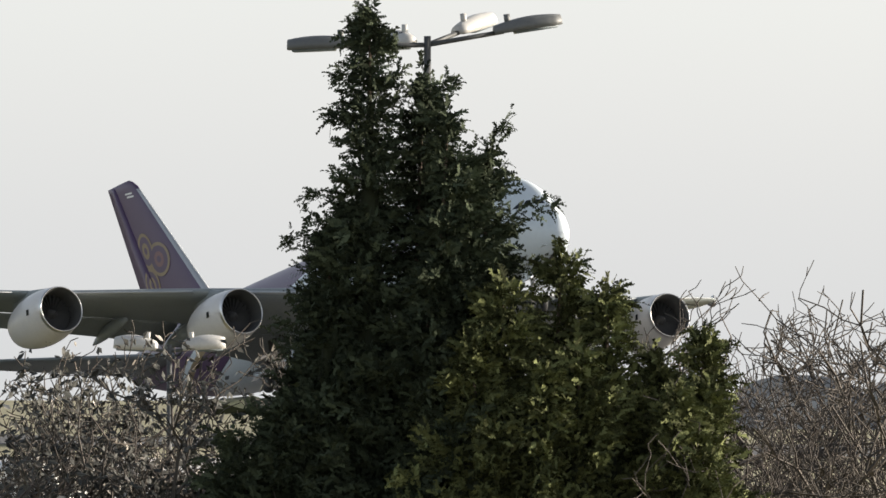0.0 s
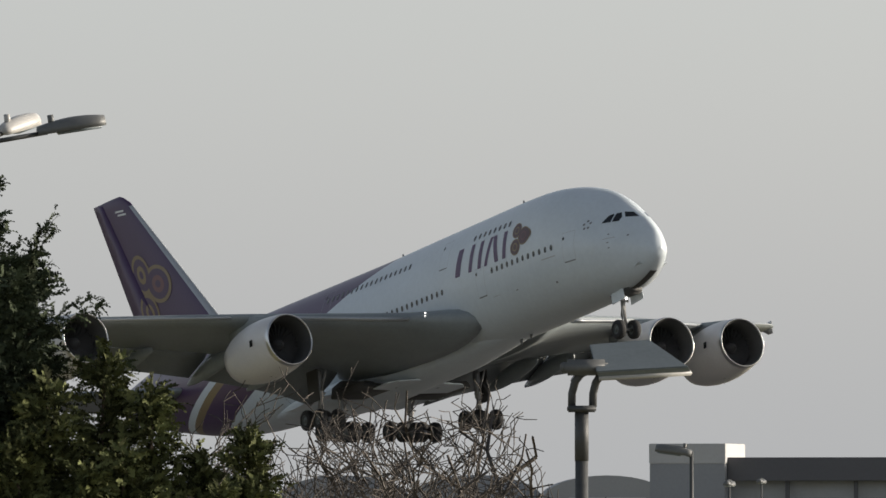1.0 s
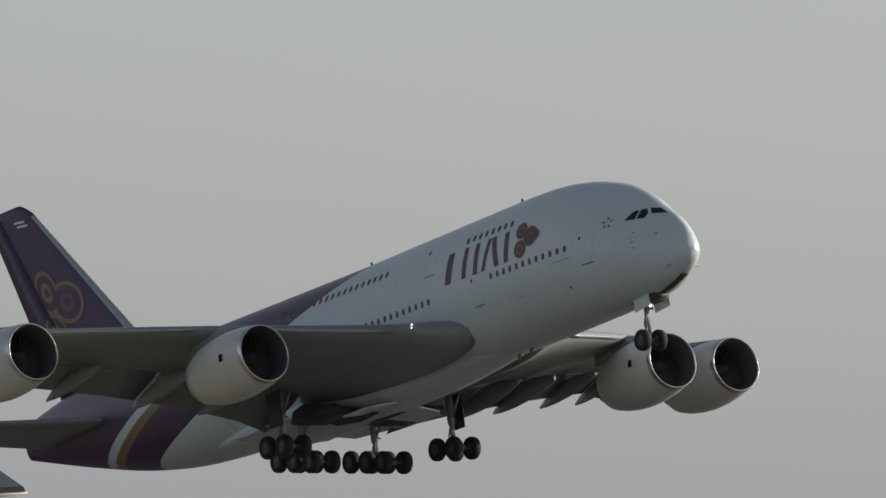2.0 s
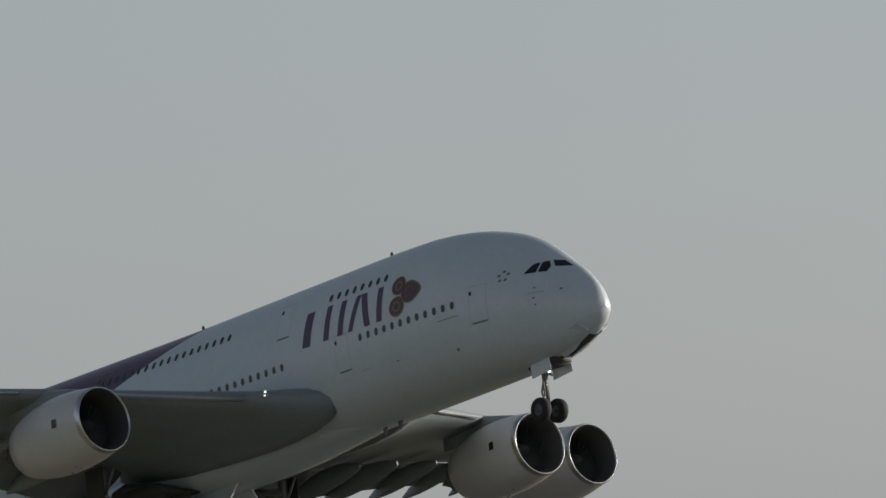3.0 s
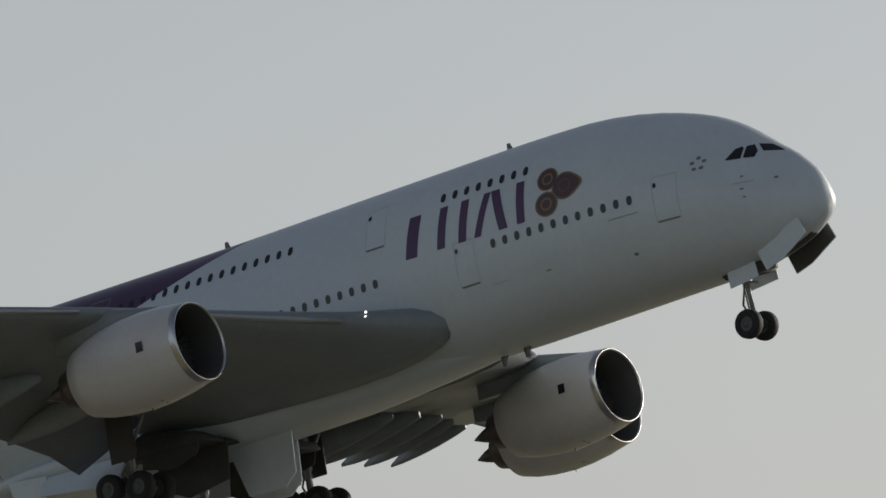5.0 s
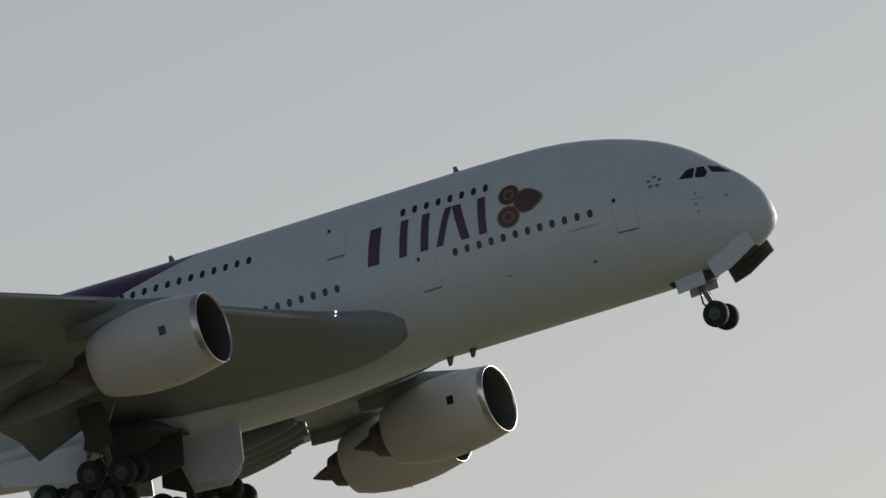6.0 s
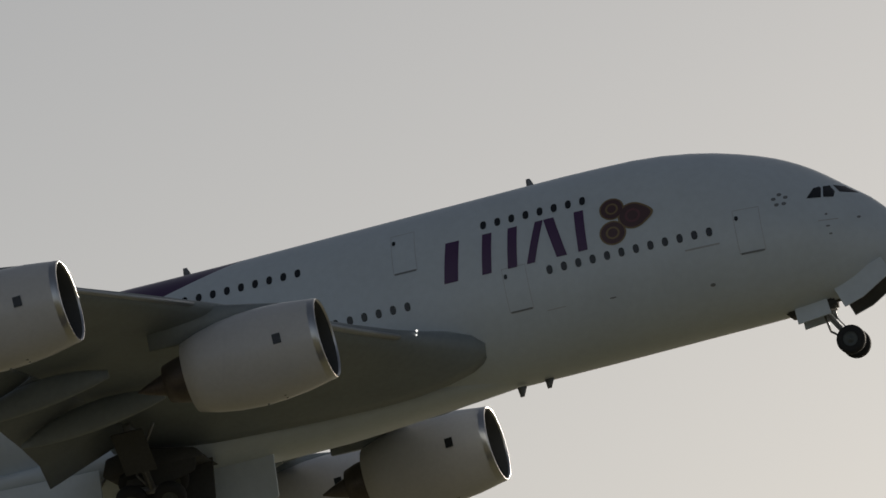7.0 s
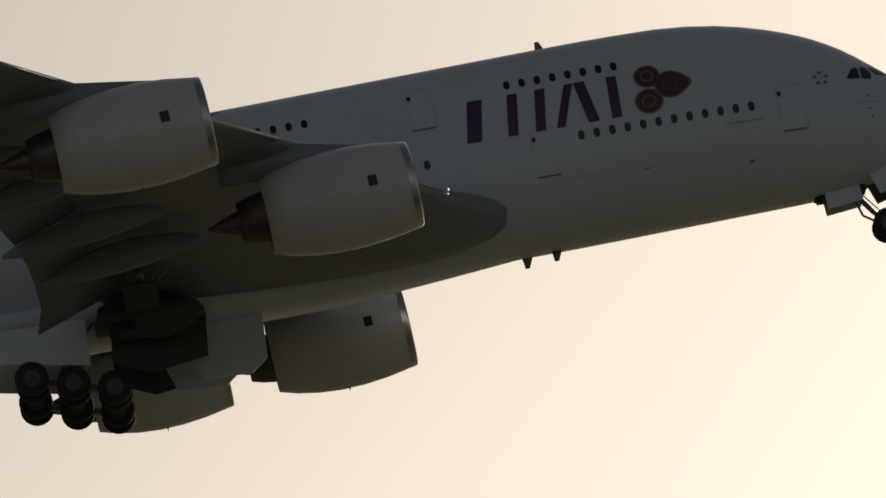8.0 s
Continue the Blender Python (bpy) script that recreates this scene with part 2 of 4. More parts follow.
# ---- the airliner: x aft from the nose, y to starboard, z up from the body's middle ----
TOP = curve([(0.0, -1.95), (0.12, -1.37), (0.4, -0.70), (0.9, -0.08), (1.3, 0.33), (1.8, 0.72), (2.4, 1.21), (3.2, 1.86), (4, 2.39), (5, 2.91), (6.5, 3.45), (8.5, 3.93), (11, 4.2), (14, 4.24), (17, 4.2), (25, 4.08), (32, 3.98), (48, 3.96), (56, 3.85), (64, 3.5), (70.4, 2.7)])
BOT = curve([(0.0, -1.95), (0.16, -2.44), (0.5, -2.80), (1.1, -3.17), (2, -3.50), (3.5, -3.82), (5.5, -4.0), (9, -4.06), (18, -4.2), (44, -4.22), (48, -4.1), (52, -3.82), (57, -3.05), (63, -1.62), (70.4, 0.4)])
HALF = curve([(0.0, 0.0), (0.12, 0.44), (0.4, 0.68), (0.9, 1.00), (1.5, 1.35), (2.2, 1.73), (3, 2.17), (4, 2.60), (5, 2.84), (6.5, 3.16), (8.5, 3.42), (11, 3.56), (13, 3.58), (46, 3.58), (52, 3.35), (57, 2.85), (63, 1.95), (67, 1.2), (70.4, 0.45)])
MID = curve([(0.0, -1.95), (2, -1.3), (5, -0.75), (9, -0.58), (46, -0.5), (57, 0.4), (63, 1.0), (70.4, 1.9)])
UPPER = curve([(0, 1.65), (4, 1.52), (7, 1.9), (11, 2.25), (70.4, 2.25)])
NLOW = 2.15


def side(x, z, out=0.0):
    """The half width of the body at a station and height."""
    mid, w = MID(x), HALF(x)
    r = (z - mid) / (TOP(x) - mid) if z > mid else (mid - z) / (mid - BOT(x))
    n = UPPER(x) if z > mid else NLOW
    return w * max(1 - min(r, 1) ** n, 0) ** (1 / n) + out


def body_ring(x, n=56):
    mid, w, up, low = MID(x), HALF(x), TOP(x) - MID(x), MID(x) - BOT(x)
    ring = []
    for k in range(n):
        a = 2 * math.pi * (k + 0.5) / n
        c, s = math.cos(a), math.sin(a)
        e = 2 / (UPPER(x) if s > 0 else NLOW)
        ring.append(Vector((x, w * math.copysign(abs(c) ** e, c), mid + (up if s > 0 else low) * math.copysign(abs(s) ** e, s))))
    return ring


def skin_patch(bm, outline_x, outline_z, nx, nz, sgn=1, out=0.012, mat=0, shape=None):
    """A patch that follows the body's skin; shape(u, v) gives station and height for u, v in 0..1."""
    shape = shape or (lambda u, v: (outline_x[0] + (outline_x[1] - outline_x[0]) * u, outline_z[0] + (outline_z[1] - outline_z[0]) * v))
    g = []
    for i in range(nx + 1):
        row = []
        for j in range(nz + 1):
            x, z = shape(i / nx, j / nz)
            row.append(bm.verts.new((x, sgn * side(x, z, out), z)))
        g.append(row)
    for i in range(nx):
        for j in range(nz):
            bm.faces.new((g[i][j], g[i + 1][j], g[i + 1][j + 1], g[i][j + 1])).material_index = mat


def skin_disc(bm, x, z, rx, rz, sgn=1, out=0.014, segs=14, mat=0, power=2.4):
    """A small oval that lies on the skin."""
    c = bm.verts.new((x, sgn * side(x, z, out), z))
    ring = []
    for k in range(segs):
        a = 2 * math.pi * k / segs
        ca, sa = math.cos(a), math.sin(a)
        px, pz = x + rx * math.copysign(abs(ca) ** (2 / power), ca), z + rz * math.copysign(abs(sa) ** (2 / power), sa)
        ring.append(bm.verts.new((px, sgn * side(px, pz, out), pz)))
    for k in range(segs):
        bm.faces.new((c, ring[k], ring[(k + 1) % segs])).material_index = mat


def foil(le, chord, thick, twist=0.0, n=13, flip=1, bent=1.0):
    """A wing section: leading edge, chord along x; twist in degrees turns the tail down."""
    pts = []
    xs = [0.5 * (1 - math.cos(math.pi * k / n)) for k in range(n + 1)]
    th = lambda u: 5 * thick * (0.2969 * math.sqrt(u) - 0.126 * u - 0.3516 * u * u + 0.2843 * u**3 - 0.1015 * u**4)
    camb = lambda u: bent * (0.02 * math.sin(math.pi * u) - 0.012 * u)
    up = [(u, camb(u) + (1 - 0.1 * bent) * th(u)) for u in xs]
    low = [(u, camb(u) - (1 + 0.1 * bent) * th(u)) for u in xs[-2:0:-1]]
    a = radians(twist)
    for u, z in up + low:
        x, zz = u * chord, z * chord
        pts.append(Vector((le[0] + x * math.cos(a) + zz * math.sin(a), flip * le[1], le[2] + zz * math.cos(a) - x * math.sin(a))))
    return pts


LE_X = curve([(2.4, 18.30), (3.0, 18.42), (3.6, 18.95), (5.6, 20.90), (14.8, 26.7), (25.7, 34.9), (38.4, 45.4), (39.6, 47.0)])
LE_Z = curve([(2.4, -2.75), (3.6, -2.55), (5.6, -2.2), (14.8, -1.0), (25.7, 0.45), (38.4, 2.75), (39.6, 2.95)])
CHORD = curve([(2.4, 19.6), (3.6, 18.4), (5.6, 16.0), (14.8, 11.4), (25.7, 7.7), (38.4, 4.2), (39.6, 2.4)])
THICK = curve([(2.4, 0.15), (3.6, 0.145), (5.6, 0.132), (14.8, 0.105), (39.6, 0.09)])


def build_wing(plane, s):
    wing = bmesh.new()
    ys = [2.4, 3.0, 3.6, 4.5, 5.6, 8, 11, 14.8, 18, 22, 25.7, 30, 34, 38.4, 39.2, 39.6]
    loft(wing, [foil((LE_X(y), y, LE_Z(y)), CHORD(y) * (0.84 if 4 < y < 31 else 0.9 if y < 33 else 1), THICK(y), 2.5 - y * 0.05, flip=s) for y in ys])
    wing = part("wing", wing, wing_grey, plane, "pale grey swept wing, flaps lowered")
    for a, b in ((4.4, 13.2), (13.5, 22.0), (22.3, 30.6)):
        bm = bmesh.new()
        rings = []
        for k in range(5):
            y = a + (b - a) * k / 4
            c = CHORD(y)
            rings.append(foil((LE_X(y) + 0.83 * c, y, LE_Z(y) - 0.036 * c), 0.25 * c, 0.10, 22, flip=s))
        loft(bm, rings)
        part("flap", bm, flap_grey, wing)
    # drooped leading edge, with a bright strip that ends short of the root
    for a, b in ((6.4, 13.6), (16.2, 24.4), (27, 37.6)):
        bm = bmesh.new()
        rings = []
        for k in range(5):
            y = a + (b - a) * k / 4
            c = CHORD(y)
            rings.append(foil((LE_X(y) - 0.016 * c, y, LE_Z(y) - 0.010 * c), 0.12 * c, 0.17, -8, flip=s))
        loft(bm, rings)
        part("slat", bm, slat_grey, wing)
    for y, ln, r in ((9.5, 6.6, 0.62), (13.3, 6.6, 0.60), (18.2, 6.0, 0.52), (22.2, 5.4, 0.48), (28.2, 4.6, 0.40)):
        bm = bmesh.new()
        x0, z0, c = LE_X(y) + 0.56 * CHORD(y), LE_Z(y) - 0.075 * CHORD(y), CHORD(y)
        rings = []
        for k in range(9):
            u = k / 8
            rr = r * max(math.sin(math.pi * min(u * 0.93 + 0.05, 1)) ** 0.7, 0.03)
            rings.append([Vector((x0 + ln * u, s * y + rr * 0.55 * math.cos(q), z0 - 0.25 - 0.75 * u * u + rr * 1.05 * math.sin(q))) for q in [2 * math.pi * j / 12 for j in range(12)]])
        loft(bm, rings)
        part("flap_fairing", bm, wing_grey, wing)
    bm = bmesh.new()
    loft(bm, [[Vector((47.2 + dx, s * (39.62 + t), z)) for dx, t in ((0, 0), (c * 0.4, 0.05), (c, 0), (c * 0.4, -0.05))] for z, c, dx0 in ((2.5, 0.6, 0), (2.95, 1.5, 0), (3.4, 0.5, 0))])
    part("wingtip_fence", bm, paint_plain, wing)
    return wing


def build_engine(plane, s, x, y, z, pylon_to):
    m = Matrix.Translation((x, s * y, z)) @ pose(0, 0, 0, 0, 3.0, s * 1.2)
    bm = bmesh.new()
    spin(bm, [(0.30, 1.76), (0.7, 1.83), (1.4, 1.94), (2.4, 2.02), (3.4, 2.02), (4.4, 1.92), (5.3, 1.74), (6.05, 1.50), (6.05, 1.42), (5.0, 1.42)], 48, m)
    nac = part("nacelle", bm, nacelle_paint, plane, "white engine nacelle with a bare metal lip")
    bm = bmesh.new()
    spin(bm, [(0.31, 1.765), (0.14, 1.745), (0.04, 1.715), (0.0, 1.68), (0.02, 1.65), (0.09, 1.625)], 48, m)
    part("intake_lip", bm, lip_metal, nac)
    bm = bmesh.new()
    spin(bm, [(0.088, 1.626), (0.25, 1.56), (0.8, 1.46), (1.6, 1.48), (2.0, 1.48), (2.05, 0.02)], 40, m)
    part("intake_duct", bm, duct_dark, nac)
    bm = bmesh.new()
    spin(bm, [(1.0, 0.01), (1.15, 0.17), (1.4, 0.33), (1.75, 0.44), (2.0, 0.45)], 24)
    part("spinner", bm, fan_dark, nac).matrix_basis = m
    bm = bmesh.new()
    rows = [(1.55 - 0.02 * k, 0.10 + 0.018 * k, 1.74 + 0.025 * k, -0.07 - 0.022 * k, 0.40 + 0.21 * k) for k in range(6)]
    blade_rows = [[bm.verts.new((a, b, r)), bm.verts.new((c, d, r))] for a, b, c, d, r in rows]
    for u, v in zip(blade_rows, blade_rows[1:]):
        bm.faces.new((u[0], u[1], v[1], v[0]))
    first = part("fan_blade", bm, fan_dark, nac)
    first.matrix_basis = m
    for k in range(1, 24):
        more = new("fan_blade", first.data)
        more.parent = nac
        more.matrix_basis = m @ pose(0, 0, 0, 15 * k)
    bm = bmesh.new()
    spin(bm, [(5.0, 1.1), (6.0, 1.06), (6.6, 0.95), (7.1, 0.80), (7.1, 0.66), (6.6, 0.6)], 32, m)
    spin(bm, [(6.7, 0.52), (7.2, 0.48), (7.9, 0.25), (8.4, 0.04)], 24, m, True)
    part("exhaust_cone", bm, hot_metal, nac)
    for dx, a, ln in ((1.55, 0.06 if s > 0 else 0.12, 0.36), (2.2, -1.45, 0.2)):
        bm = bmesh.new()
        q = []
        for ux, ua in ((0, -0.11), (ln, -0.11), (ln, 0.11), (0, 0.11)):
            rr = 1.99 + 0.01 * dx
            q.append(bm.verts.new(m @ Vector((dx + ux, rr * math.cos(a + ua), rr * math.sin(a + ua)))))
        bm.faces.new(q)
        part("vent", bm, glass_dark, nac, smooth=False)
    bm = bmesh.new()
    bmesh.ops.create_cone(bm, cap_ends=True, segments=6, radius1=0.10, radius2=0.01, depth=0.35, matrix=m @ Matrix.Translation((3.1, 0, -2.0)) @ pose(0, 0, 0, 155, 0, 0))
    part("drain_mast", bm, seam_grey, nac)
    bm = bmesh.new()
    x1, z1 = pylon_to
    rings = []
    for u in (0, 0.25, 0.5, 0.75, 1):
        px = x + 1.6 + (x1 + 3.4 - x - 1.6) * u
        hi = z + 1.9 + (z1 + 0.25 - z - 1.9) * min(u * 1.7, 1)
        lo = z + (1.6 if u < 0.5 else 1.2)
        w = 0.05 + 0.34 * math.sin(math.pi * (0.12 + 0.8 * u))
        rings.append([Vector((px, s * y + dy * w, zz)) for dy, zz in ((-1, lo), (1, lo), (0.8, hi - 0.1), (0, hi), (-0.8, hi - 0.1))])
    loft(bm, rings)
    part("pylon", bm, wing_grey, plane)


def wheel(bm, c, r, w, m=Matrix()):
    """A tyre with rounded shoulders on an axle along y."""
    prof = [(-w / 2, r * 0.52), (-w / 2, r * 0.82), (-w * 0.4, r * 0.95), (-w * 0.2, r), (w * 0.2, r), (w * 0.4, r * 0.95), (w / 2, r * 0.82), (w / 2, r * 0.52)]
    spin(bm, prof, 26, m @ Matrix.Translation(c) @ pose(0, 0, 0, 0, 0, 90))


def hub(bm, c, r, w, m=Matrix()):
    prof = [(-w * 0.42, 0.01), (-w * 0.42, r * 0.2), (-w * 0.36, r * 0.25), (-w * 0.36, r * 0.42), (-w * 0.46, r * 0.53), (w * 0.46, r * 0.53), (w * 0.36, r * 0.42), (w * 0.36, r * 0.25), (w * 0.42, r * 0.2), (w * 0.42, 0.01)]
    spin(bm, prof, 20, m @ Matrix.Translation(c) @ pose(0, 0, 0, 0, 0, 90))


def gear_leg(plane, name, pivot, length, tilt, axles, track, r, w, label):
    """A leg that hangs from its pivot, with a bogie of wheels; its origin is the pivot, so that it can fold."""
    big = len(axles) > 1
    bm = bmesh.new()
    spin(bm, [(-0.3, 0.20 if big else 0.13), (0, 0.25 if big else 0.16), (length * 0.5, 0.24 if big else 0.15), (length * 0.55, 0.16 if big else 0.10), (length, 0.16 if big else 0.10)], 14, pose(0, 0, 0, 0, 90), True)
    leg = part(name, bm, gear_grey, plane, label)
    leg.matrix_basis = Matrix.Translation(pivot)
    rot = Matrix.Translation((0, 0, -length)) @ pose(0, 0, 0, 0, tilt)
    pieces = [("drag_brace", (0.0, 0, -length * 0.45), (-1.1 if big else 0.9, 0, 0.1), 0.09, 0.07), ("torque_link", (0.12, 0, -length * 0.5), (0.42, 0, -length * 0.72), 0.05, 0.05),
              ("torque_link", (0.42, 0, -length * 0.72), (0.12, 0, -length * 0.95), 0.05, 0.05), ("cross_tube", (-0.1, -0.35, -length * 0.42), (-0.1, 0.35, -length * 0.42), 0.06, 0.06),
              ("hose", (-0.16, 0.14, -length * 0.3), (-0.2, 0.16, -length * 0.97), 0.03, 0.025)]
    if big:
        pieces.append(("bogie_beam", rot @ Vector((axles[0] - 0.15, 0, 0)), rot @ Vector((axles[-1] + 0.15, 0, 0)), 0.17, 0.17))
    pieces += [("axle", rot @ Vector((a, -track / 2, 0)), rot @ Vector((a, track / 2, 0)), 0.09, 0.09) for a in axles]
    for nm, a, b, ra, rb in pieces:
        bm = bmesh.new()
        bar(bm, a, b, ra, rb)
        part(nm, bm, gear_grey, leg)
    for a in axles:
        for sg in (-1, 1):
            bm = bmesh.new()
            wheel(bm, (0, 0, 0), r, w)
            t = part("wheel", bm, rubber, leg, "black aircraft tyre")
            t.matrix_basis = rot @ Matrix.Translation((a, sg * track / 2, 0))
            bm = bmesh.new()
            hub(bm, (0, 0, 0), r, w)
            h = part("wheel_hub", bm, hub_grey, leg)
            h.matrix_basis = t.matrix_basis
    return leg


def build_plane():
    plane = tagged(new("airliner"), "four-engined double-deck white and purple airliner climbing, wheels down", "aircraft")
    bm = bmesh.new()
    xs = [0.003, 0.015, 0.05, 0.11, 0.2, 0.33, 0.5, 0.75, 1, 1.25, 1.5, 1.85, 2.2, 2.6, 3, 3.5, 4, 4.5, 5, 5.7, 6.5, 7.5, 8.5, 9.7, 11, 12.5, 14] + [16 + 2 * k for k in range(16)] + [47 + 1.3 * k for k in range(18)] + [70.2, 70.4]
    loft(bm, [body_ring(x) for x in xs])
    part("fuselage", bm, paint_white, plane, "white fuselage, rear swept with purple and gold bands")
    # belly fairing
    bm = bmesh.new()
    fair_w = curve([(15.5, 0.3), (18, 1.2), (22, 1.9), (25, 2.15), (28, 2.25), (31, 2.45), (34.5, 2.9), (38, 3.1), (42, 3.0), (47, 1.9)])
    fair_b = curve([(15.5, -4.0), (18, -4.19), (22, -4.5), (27, -4.82), (37, -4.85), (42, -4.6), (47, -4.05)])
    rings = []
    for k in range(22):
        x = 15.5 + 31.5 * k / 21
        w, b = fair_w(x), fair_b(x)
        rings.append([Vector((x, w * math.copysign(abs(math.cos(a)) ** 0.75, math.cos(a)), -3.6 + (3.6 + b) * abs(math.sin(a)) ** 0.9 * (1 if math.sin(a) > 0 else -0.5))) for a in [2 * math.pi * j / 40 for j in range(40)]])
    loft(bm, rings)
    part("belly_fairing", bm, paint_white, plane)
    # fin, rudder and tailplane
    bm = bmesh.new()
    fin = fin_edges
    zs = (3.0, 5.5, 9, 13, 15.9, 16.4, 16.6)
    rings = []
    for z in zs:
        a, b = fin(z)
        a += max(z - 15.9, 0) ** 2 * 1.3
        c = b - a
        rings.append([Vector((p.x, p.z - z, z)) for p in foil((a, 0, z), c, 0.09 if z < 16.5 else 0.04, bent=0)])
    loft(bm, rings)
    finob = part("fin", bm, paint_fin, plane, "purple tail fin with a gold and pink flower emblem")
    bm = bmesh.new()
    rings = []
    for z in zs[:-1]:
        a, b = fin(z)
        c = (b - a) * 0.31
        t = 0.0325 * (b - a)
        rings.append([Vector((b - c, -t, z)), Vector((b, -0.02, z + 0.2)), Vector((b, 0.02, z + 0.2)), Vector((b - c, t, z))])
    loft(bm, rings)
    part("rudder", bm, paint_fin, finob)
    bm = bmesh.new()
    for z, u in ((15.35, 0.0), (15.05, 0.0)):
        a, b = fin(z)
        for sg in (-1, 1):
            bm.faces.new([bm.verts.new((x, sg * (fin_skin(x, zz) + 0.02), zz)) for x, zz in ((a + 1.2, z), (a + 2.4, z + 0.12), (a + 2.4, z + 0.26), (a + 1.2, z + 0.14))])
    part("fin_stripes", bm, paint_plain, finob, smooth=False)
    build_emblem(finob)
    bm = bmesh.new()
    rings = []
    for z in (4.2, 7, 10, 13, 15.6):
        a, b = fin_edges(z)
        ring = []
        for u in (0.055, 0.03, 0.012, 0.002):
            x = a + u * (b - a)
            ring.append((x, fin_skin(x, z) + 0.012))
        rings.append([Vector((x, y, z)) for x, y in ring] + [Vector((a - 0.015, 0, z))] + [Vector((x, -y, z)) for x, y in reversed(ring)])
    loft(bm, rings, False, False)
    part("leading_edge", bm, slat_grey, finob)
    for s in (1, -1):
        bm = bmesh.new()
        rings = []
        for k in range(7):
            u = k / 6
            y = 0.8 + 14.4 * u
            rings.append(foil((56.6 + 11.0 * u, y, 0.25 + 1.5 * u), 9.4 - 6.4 * u, 0.09, 0, flip=s))
        loft(bm, rings)
        part("tailplane", bm, wing_grey, plane)
        build_wing(plane, s)
        build_engine(plane, s, 22.5, 14.85, -3.38, (LE_X(14.8), LE_Z(14.8)))
        build_engine(plane, s, 30.3, 25.7, -1.74, (LE_X(25.7), LE_Z(25.7)))
        for k in range(3):
            bm = bmesh.new()
            bmesh.ops.create_cone(bm, cap_ends=True, segments=14, radius1=0.055, radius2=0.048, depth=0.05, matrix=Matrix.Translation((20.76 + 0.05 * k, s * 5.40, -1.93 - 0.2 * k)) @ pose(0, 0, 0, 0, 90, -15 * s))
            part("landing_light", bm, lamp_white, plane)
    # cabin windows, starboard and port
    rows = [(13.07, 0.637, 8, 2.42), (25.97, 0.645, 18, 2.30), (7.84, 0.644, 12, -0.30), (21.35, 0.65, 14, -0.42), (40.0, 0.65, 12, -0.4)]
    for s in (1, -1):
        for x0, step, n, z in rows:
            for k in range(n):
                bm = bmesh.new()
                skin_disc(bm, x0 + step * k, z, 0.135, 0.20, s)
                part("window", bm, glass_dark, plane)
    # cockpit panes: corners as station and height
    panes = [((3.65, 0.42), (3.36, 0.89), (3.14, 0.96), (3.06, 0.87), (3.08, 0.39)), ((2.99, 0.40), (2.99, 0.95), (2.74, 0.98), (2.54, 0.63), (2.60, 0.36)), ((2.62, 1.0), (2.18, 0.90), (1.66, 0.50), (2.36, 0.60))]
    for s in (1, -1):
        for p in panes:
            bm = bmesh.new()
            cx, cz = sum(q[0] for q in p) / len(p), sum(q[1] for q in p) / len(p)
            n = 4
            for i in range(len(p)):
                a, b = p[i], p[(i + 1) % len(p)]
                def shape(u, v, a=a, b=b):
                    ex, ez = a[0] + (b[0] - a[0]) * v, a[1] + (b[1] - a[1]) * v
                    return cx + (ex - cx) * u, cz + (ez - cz) * u
                skin_patch(bm, None, None, n, n, s, 0.016, 0, shape)
            bmesh.ops.remove_doubles(bm, verts=bm.verts, dist=0.002)
            part("cockpit_window", bm, glass_dark, plane)
        build_marks(plane, s)
    # joint of the rear body section
    bm = bmesh.new()
    loft(bm, [[Vector((x, 1.0025 * v.y, MID(x) + 1.0025 * (v.z - MID(x)))) for v in body_ring(x)] for x in (44.0, 44.05)], True, False)
    part("panel_seam", bm, seam_grey, plane)
    # aerials
    for x, z, h, a in ((15.5, 4.18, 0.5, 1), (31.25, 3.96, 0.5, 1), (24.2, 4.06, 0.18, 1), (16.35, -4.2, 0.45, -1), (17.6, -4.3, 0.45, -1)):
        bm = bmesh.new()
        loft(bm, [[Vector((x + 0.45 * h * u + dx * (1 - 0.6 * u), dy * (1 - 0.5 * u), z + a * (h * u - 0.05))) for dx, dy in ((0, 0), (0.2, 0.05), (0.45, 0), (0.2, -0.05))] for u in (0, 0.5, 1)])
        part("aerial", bm, seam_grey, plane)
    return plane


def fin_edges(z):
    u = (z - 3.2) / 13.3
    return 54.3 + 13.8 * u, 66.3 + 6.4 * u


def fin_skin(x, z):
    """The fin's half thickness."""
    a, b = fin_edges(z)
    u = min(max((x - a) / (b - a), 0.001), 1)
    return (b - a) * 0.45 * (0.2969 * math.sqrt(u) - 0.126 * u - 0.3516 * u * u + 0.2843 * u**3 - 0.1015 * u**4)


